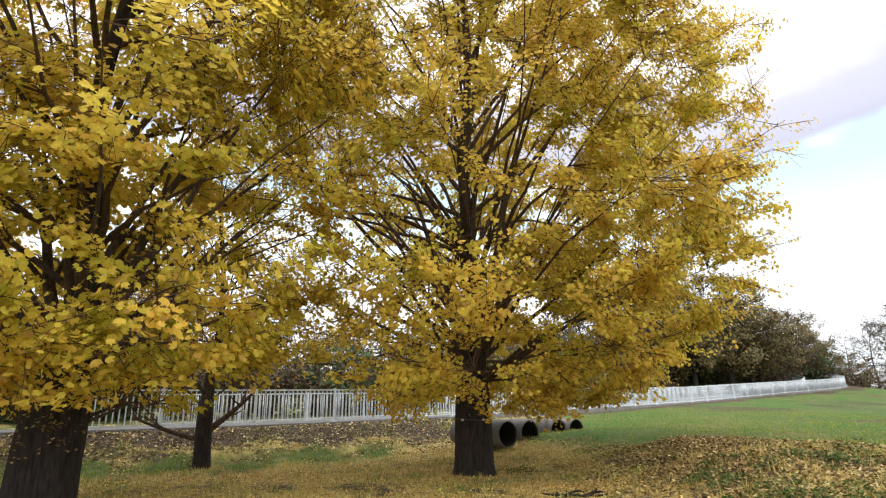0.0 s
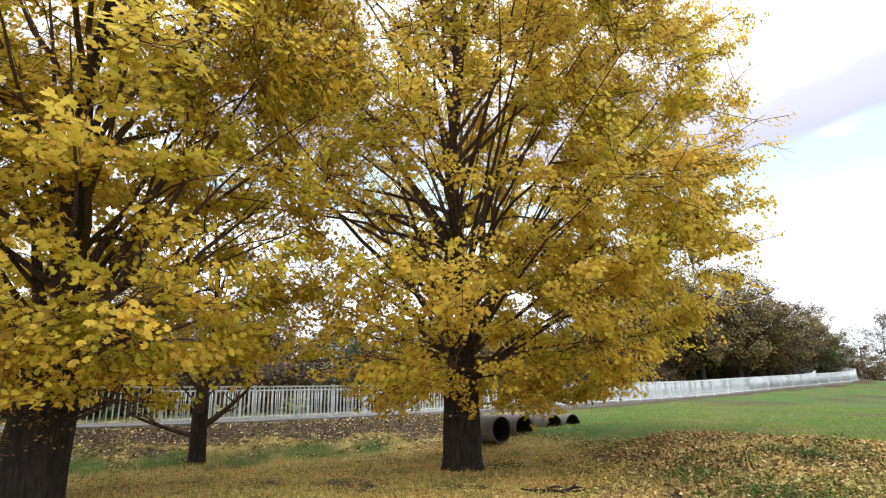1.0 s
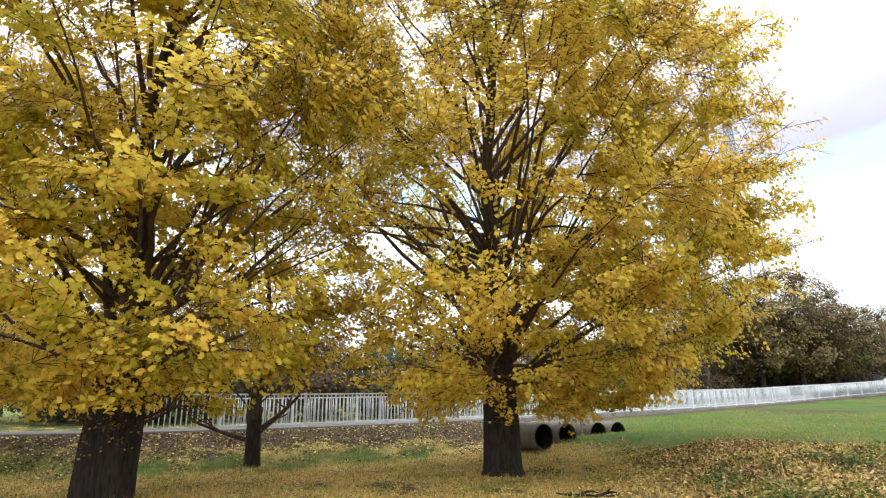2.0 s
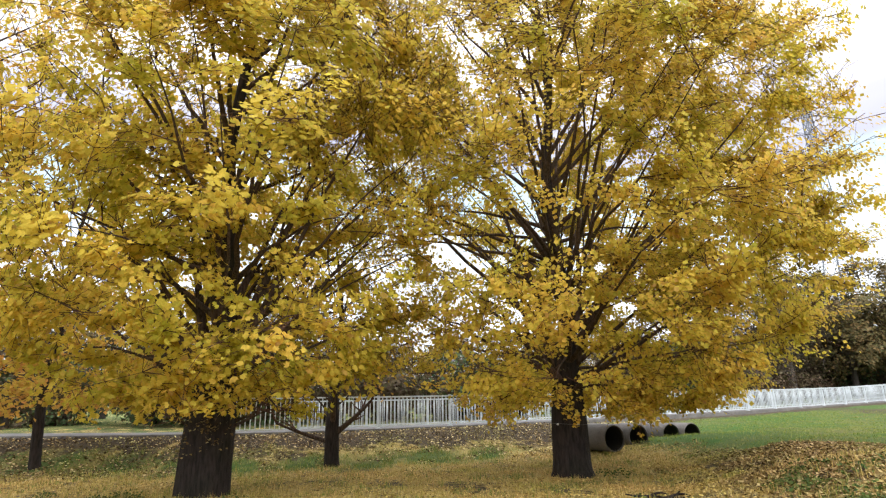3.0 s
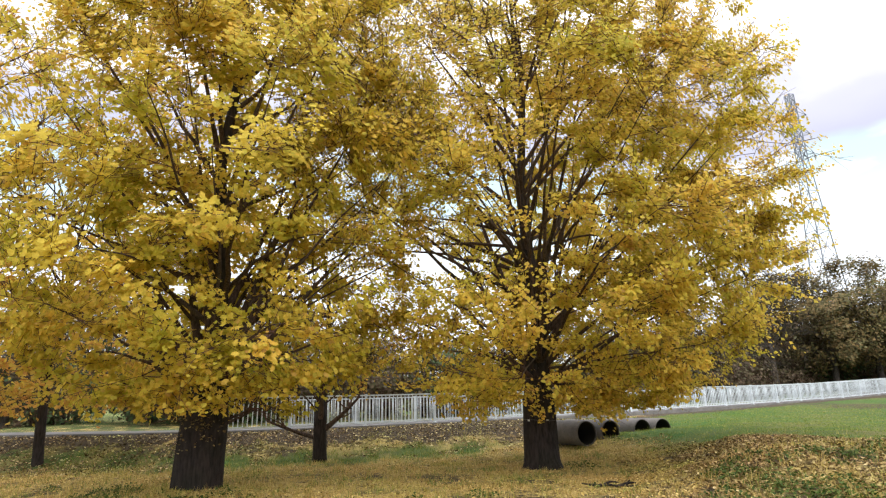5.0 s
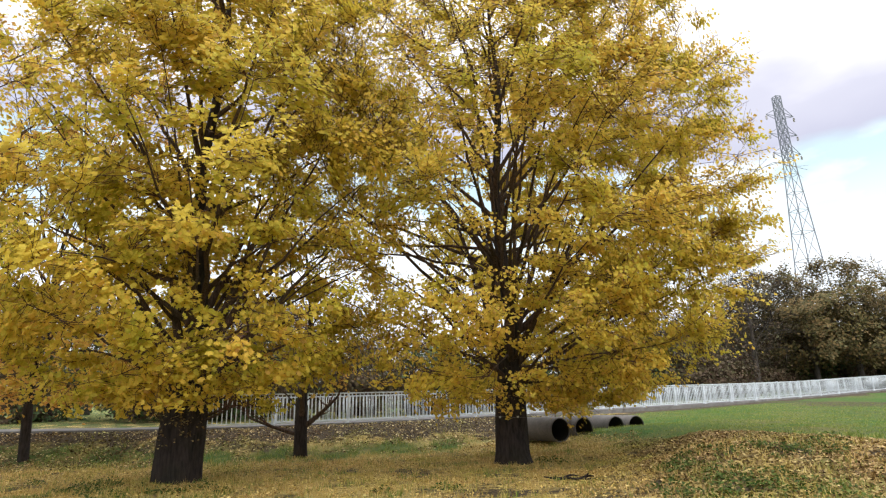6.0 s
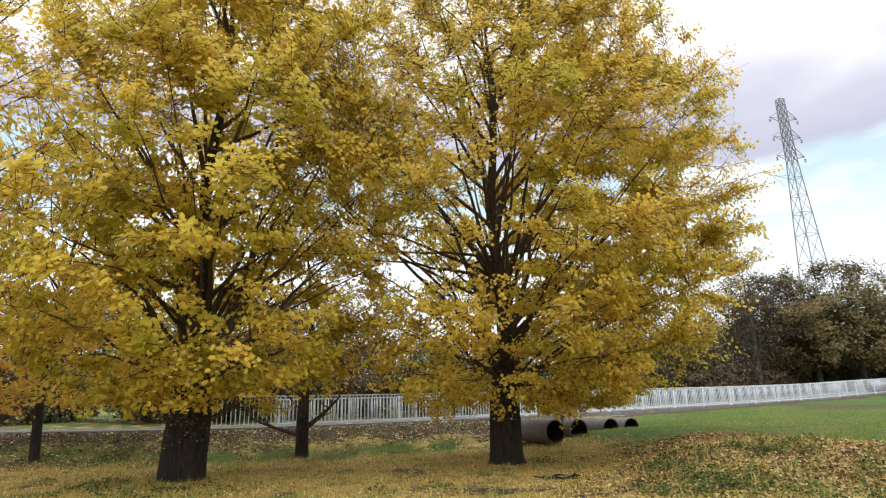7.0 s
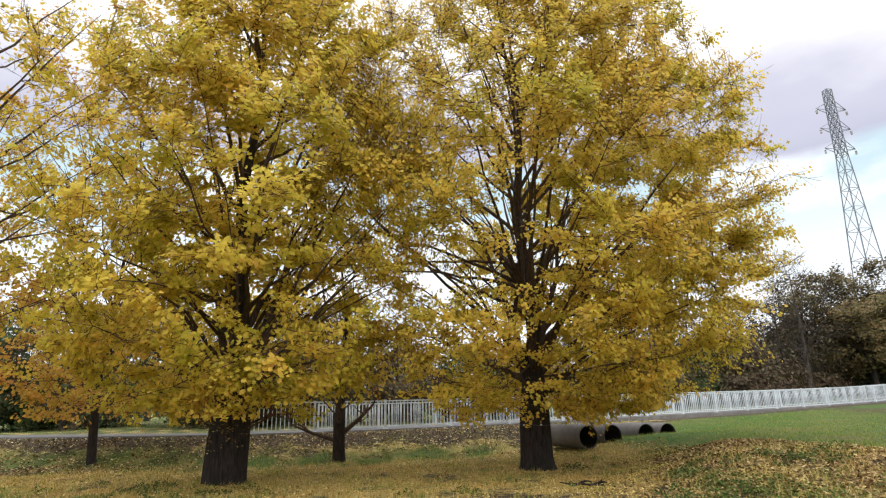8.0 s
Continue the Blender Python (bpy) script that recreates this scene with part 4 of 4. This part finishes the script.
def build_fence(line, s0, s1, label, singles, span=2.8, gap=0.158):
    fence = thing("fence", (0, 0, 0), label, "fence", "white road fences")
    posts, s = along(line, s0, s1, span)
    tang = np.gradient(posts[:, :2], axis=0)
    bm = bmesh.new()
    box_into(bm, (0.08, 0.07, 1.13), Matrix.Translation((0, 0, 0.545)))
    box_into(bm, (0.092, 0.082, 0.02), Matrix.Translation((0, 0, 1.115)))
    box_into(bm, (0.19, 0.15, 0.015), Matrix.Translation((0, 0, 0.006)))
    pm = bpy.data.meshes.new("post")
    bm.to_mesh(pm)
    bm.free()
    pm.materials.append(M_WHITE)
    for p, t in zip(posts, tang):
        ob = child("post", pm, fence)
        ob.matrix_local = Matrix.Translation(p) @ Matrix.Rotation(math.atan2(t[1], t[0]), 4, "Z")
    for a, b in zip(posts[:-1], posts[1:]):
        for h, w in ((1.075, 0.048), (0.075, 0.042)):
            bm = bmesh.new()
            d = Vector(b - a).normalized() * 0.037
            beam_into(bm, Vector(a) + Vector((0, 0, h)) + d, Vector(b) + Vector((0, 0, h)) - d, w)
            part("rail", bm, M_WHITE, fence)
    bars = []
    for a, b, in zip(posts[:-1], posts[1:]):
        n = round(np.linalg.norm(b - a) / gap)
        bars += [a + (b - a) * (k / n) for k in range(1, n)]
    bm = bmesh.new()
    box_into(bm, (0.034, 0.022, 0.99), Matrix.Translation((0, 0, 0.575)))
    sm = bpy.data.meshes.new("slat")
    bm.to_mesh(sm)
    bm.free()
    sm.materials.append(M_WHITE)
    cube = np.array([v.co[:] for v in sm.vertices])
    faces = np.array([p.vertices[:] for p in sm.polygons])
    for p in bars[:singles]:
        child("slat", sm, fence).matrix_local = Matrix.Translation(p) @ Matrix.Rotation(0.75, 4, "Z")
    rest = np.array(bars[singles:])
    if len(rest):
        V = (rest[:, None] + cube[None]).reshape(-1, 3)
        F = (faces[None] + (np.arange(len(rest)) * len(cube))[:, None, None]).reshape(-1, 4)
        child("railing", mesh_from_arrays("railing", V, F, M_WHITE), fence, "", "stuff")


def offset_line(line, o, dz=0.0):
    out = line.copy()
    out[:, :2] += NRM * o
    out[:, 2] += dz
    return out


near_line = offset_line(LINE, 0.11)
arc_end = ARC[np.argmin(np.hypot(LINE[:, 0] + 11.3, LINE[:, 1] - 14.1))]
arc_far = ARC[-1] - 6.0
build_fence(near_line, arc_end, arc_far, "long white metal picket fence on the concrete kerb", 300)
build_fence(offset_line(LINE, ROAD_W - 0.12, -0.05), arc_end + 1.0, arc_far, "white metal picket fence on the far side of the road", 0)


# ---- ground cover ----
def build_litter():
    rng = np.random.default_rng(8)
    n = 400000
    x, y = rng.uniform(-22, 13, n), 2.0 + 25.0 * rng.uniform(0, 1, n) ** 1.15
    x[:60000], y[:60000] = rng.uniform(1.8, 9.5, 60000), rng.uniform(4.5, 14.0, 60000)       # deepest on the mound
    z, g, lt = land(x, y)
    d, _ = to_line(x, y)
    keep = (rng.uniform(0, 1, n) < np.clip(lt * 1.15 - 0.06 + 0.32 * ((z > 0.22) & (x > 1.5) & (lt > 0.12)) + 0.60 * ((d < 2.9 + 0.5 * field(np.stack([x, y], -1), 1.4, 83)) & (x < 1.2)), 0, 1)) & (d > 0.1)
    P = np.stack([x, y, z + 0.012], -1)[keep]
    bank = (d[keep] < 4.2) & (P[:, 0] < 0.6)
    hill = smooth((P[:, 0] - 2.2 - 0.4 * field(P[:, :2], 1.5, 81)) / 1.2) * smooth((P[:, 1] - 5.0) / 1.5)
    mound = (rng.uniform(0, 1, len(P)) < hill) & ~bank
    dark = np.exp(-((P[:, 0] - 3.5) ** 2 + ((P[:, 1] - 12.3) / 1.6) ** 2) / 0.8) + 0.35 * (field(P[:, :2], 1.1, 82) > 0.7)
    dull = mound & (rng.uniform(0, 1, len(P)) < 0.15 + 0.8 * dark)
    pale = mound & ~dull
    for q, mat, size, label in ((P[~mound & ~bank], M_LITTER, 0.046, "golden fallen leaves lying on the turf"), (P[dull], M_LITTER_DULL, 0.050, "dull brown fallen leaves lying on the mound"),
                                (P[pale], M_LITTER_PALE, 0.054, "pale tan fallen leaves heaped on the mound"), (P[bank], M_LITTER_BANK, 0.070, "pale dry leaves strewn on the dark road bank")):
        tagged(new("fallen_leaves", leaves_mesh("fallen_leaves", rng, q, size, LEAF_FAR, mat, 0.5)), label, "fallen leaves", kind="stuff")
    # grass blades in tufts, green and dry
    n = 105000
    x, y = rng.uniform(-14, 18, n), 1.5 + 34.0 * rng.uniform(0, 1, n) ** 1.7
    z, g, lt = land(x, y)
    d, _ = to_line(x, y)
    clump = field(np.stack([x, y], -1), 0.8, 91)
    keep = (rng.uniform(0, 1, n) < np.clip((g - 0.28) * 1.5 + 0.25 * (clump > 0.9), 0, 1)) & (d > 0.15)
    P = np.stack([x, y, z - 0.005], -1)[keep]
    dry = rng.uniform(0, 1, len(P)) < dryness(P[:, 0], P[:, 1])
    tall = (1.0 + 0.5 * np.clip(clump[keep], 0, 2)) * (1 - 0.55 * smooth((P[:, 0] - 1.5) / 2) * smooth((P[:, 1] - 9) / 3))
    for q, k, mat, label in ((P[~dry], tall[~dry], M_BLADE, "short green grass growing through the leaf litter"), (P[dry], tall[dry], M_STRAW, "dry straw-coloured grass under the trees")):
        m = len(q)
        q = np.repeat(q, 3, axis=0) + rng.normal(size=(3 * m, 3)) * [0.035, 0.035, 0]
        a = rng.uniform(0, 2 * np.pi, 3 * m)
        h = rng.uniform(0.03, 0.10, 3 * m) * np.repeat(k, 3)
        s = np.stack([np.cos(a), np.sin(a), 0 * a], -1) * 0.008
        lean = np.stack([-np.sin(a), np.cos(a), 0 * a], -1) * (h * rng.uniform(0.1, 0.9, 3 * m))[:, None]
        V = np.stack([q - s, q + s, q + lean + np.stack([0 * a, 0 * a, h], -1)], 1)
        tagged(new("grass", mesh_from_arrays("grass", V.reshape(-1, 3), np.arange(9 * m).reshape(-1, 3), mat)), label, "grass", kind="stuff")


build_litter()


def build_weeds():
    """Low weeds: clumps of small blades among the leaves."""
    rng, pick = np.random.default_rng(40), random.Random(12)
    spots = [(1.05, 12.3, 0.30), (0.75, 12.8, 0.2), (-5.1, 7.2, 0.3), (-7.3, 7.2, 0.26), (-4.4, 6.9, 0.2)]
    spots += [(4.3, 6.6, 0.42), (4.7, 7.1, 0.36), (5.2, 6.5, 0.40), (3.3, 7.1, 0.30), (5.7, 5.9, 0.38), (4.1, 7.4, 0.34), (5.6, 8.6, 0.30), (6.6, 7.2, 0.4), (6.2, 9.4, 0.22), (3.4, 8.6, 0.2)]
    spots += [(pick.uniform(3.4, 8.8), pick.uniform(5.8, 9.4), pick.uniform(0.10, 0.26)) for _ in range(36)]
    spots += [(pick.gauss(-6.6, 0.7), pick.uniform(6.0, 7.3), pick.uniform(0.10, 0.20)) for _ in range(14)]
    spots += [(pick.uniform(-11, 3.0), pick.uniform(4.5, 9.5), pick.uniform(0.10, 0.22)) for _ in range(16)]
    P = []
    for x, y, size in spots:
        n = int(75 * (size / 0.2) ** 1.5)
        a, r = rng.uniform(0, 2 * np.pi, n), size * np.sqrt(rng.uniform(0, 1, n))
        h = 0.65 * size * rng.uniform(0.0, 1.0, n) * (1 - 0.7 * (r / size) ** 2)
        gx, gy = x + r * np.cos(a) * 1.3, y + r * np.sin(a)
        P.append(np.stack([gx, gy, land(gx, gy)[0] + h], -1))
    tagged(new("weeds", leaves_mesh("weeds", rng, np.concatenate(P), 0.045, LEAF_FAR, M_WEED, 0.35)), "low green weeds growing among fallen leaves", "weeds", kind="stuff")


build_weeds()


def build_dead_branch():
    rng = np.random.default_rng(77)
    paths = []
    for k in range(7):
        a = rng.uniform(-0.5, 0.6) + (math.pi if k % 3 == 2 else 0)
        L = rng.uniform(0.15, 0.4)
        p0 = np.array([rng.uniform(-0.25, 0.25), rng.uniform(-0.1, 0.1), 0.03])
        p2 = p0 + [L * math.cos(a), L * math.sin(a), rng.uniform(0.0, 0.12)]
        paths.append((bezier(p0, (p0 + p2) / 2 + rng.normal(size=3) * 0.04 + [0, 0, 0.04], p2, 5), np.linspace(0.028, 0.010, 5), 6))
    heap = thing("dead_branch", (1.7, 9.0, ground_z(1.7, 9.0)), "dark broken dead branches lying on fallen leaves", "branch")
    for path in paths:
        v, f = tubes([path])
        child("stick", mesh_from_arrays("stick", v, f, M_BARK, True), heap)


build_dead_branch()


def build_cord():
    """A thin cord tied round the old trunk, with pale tags on it."""
    n, r, z = 36, 0.425, 1.12
    P = [np.array([r * math.cos(t), r * math.sin(t), 0.02 * math.sin(2 * t)]) for t in np.linspace(0, 2 * math.pi, n)]
    v, f = tubes([(P, np.full(n, 0.003), 5)])
    cord = new("cord", mesh_from_arrays("cord", v, f, M_CORD))
    cord.location = (0.02, 12.44, ground_z(0.02, 12.44) + z)
    tagged(cord, "thin pale cord tied round the dark trunk", "cord")
    for a in (-2.1, -1.0):
        bm = bmesh.new()
        box_into(bm, (0.05, 0.012, 0.04), Matrix.Translation((r * math.cos(a) * 1.02, r * math.sin(a) * 1.02, 0.0)))
        part("tag", bm, M_TAG, cord, "small pale tag")


build_cord()
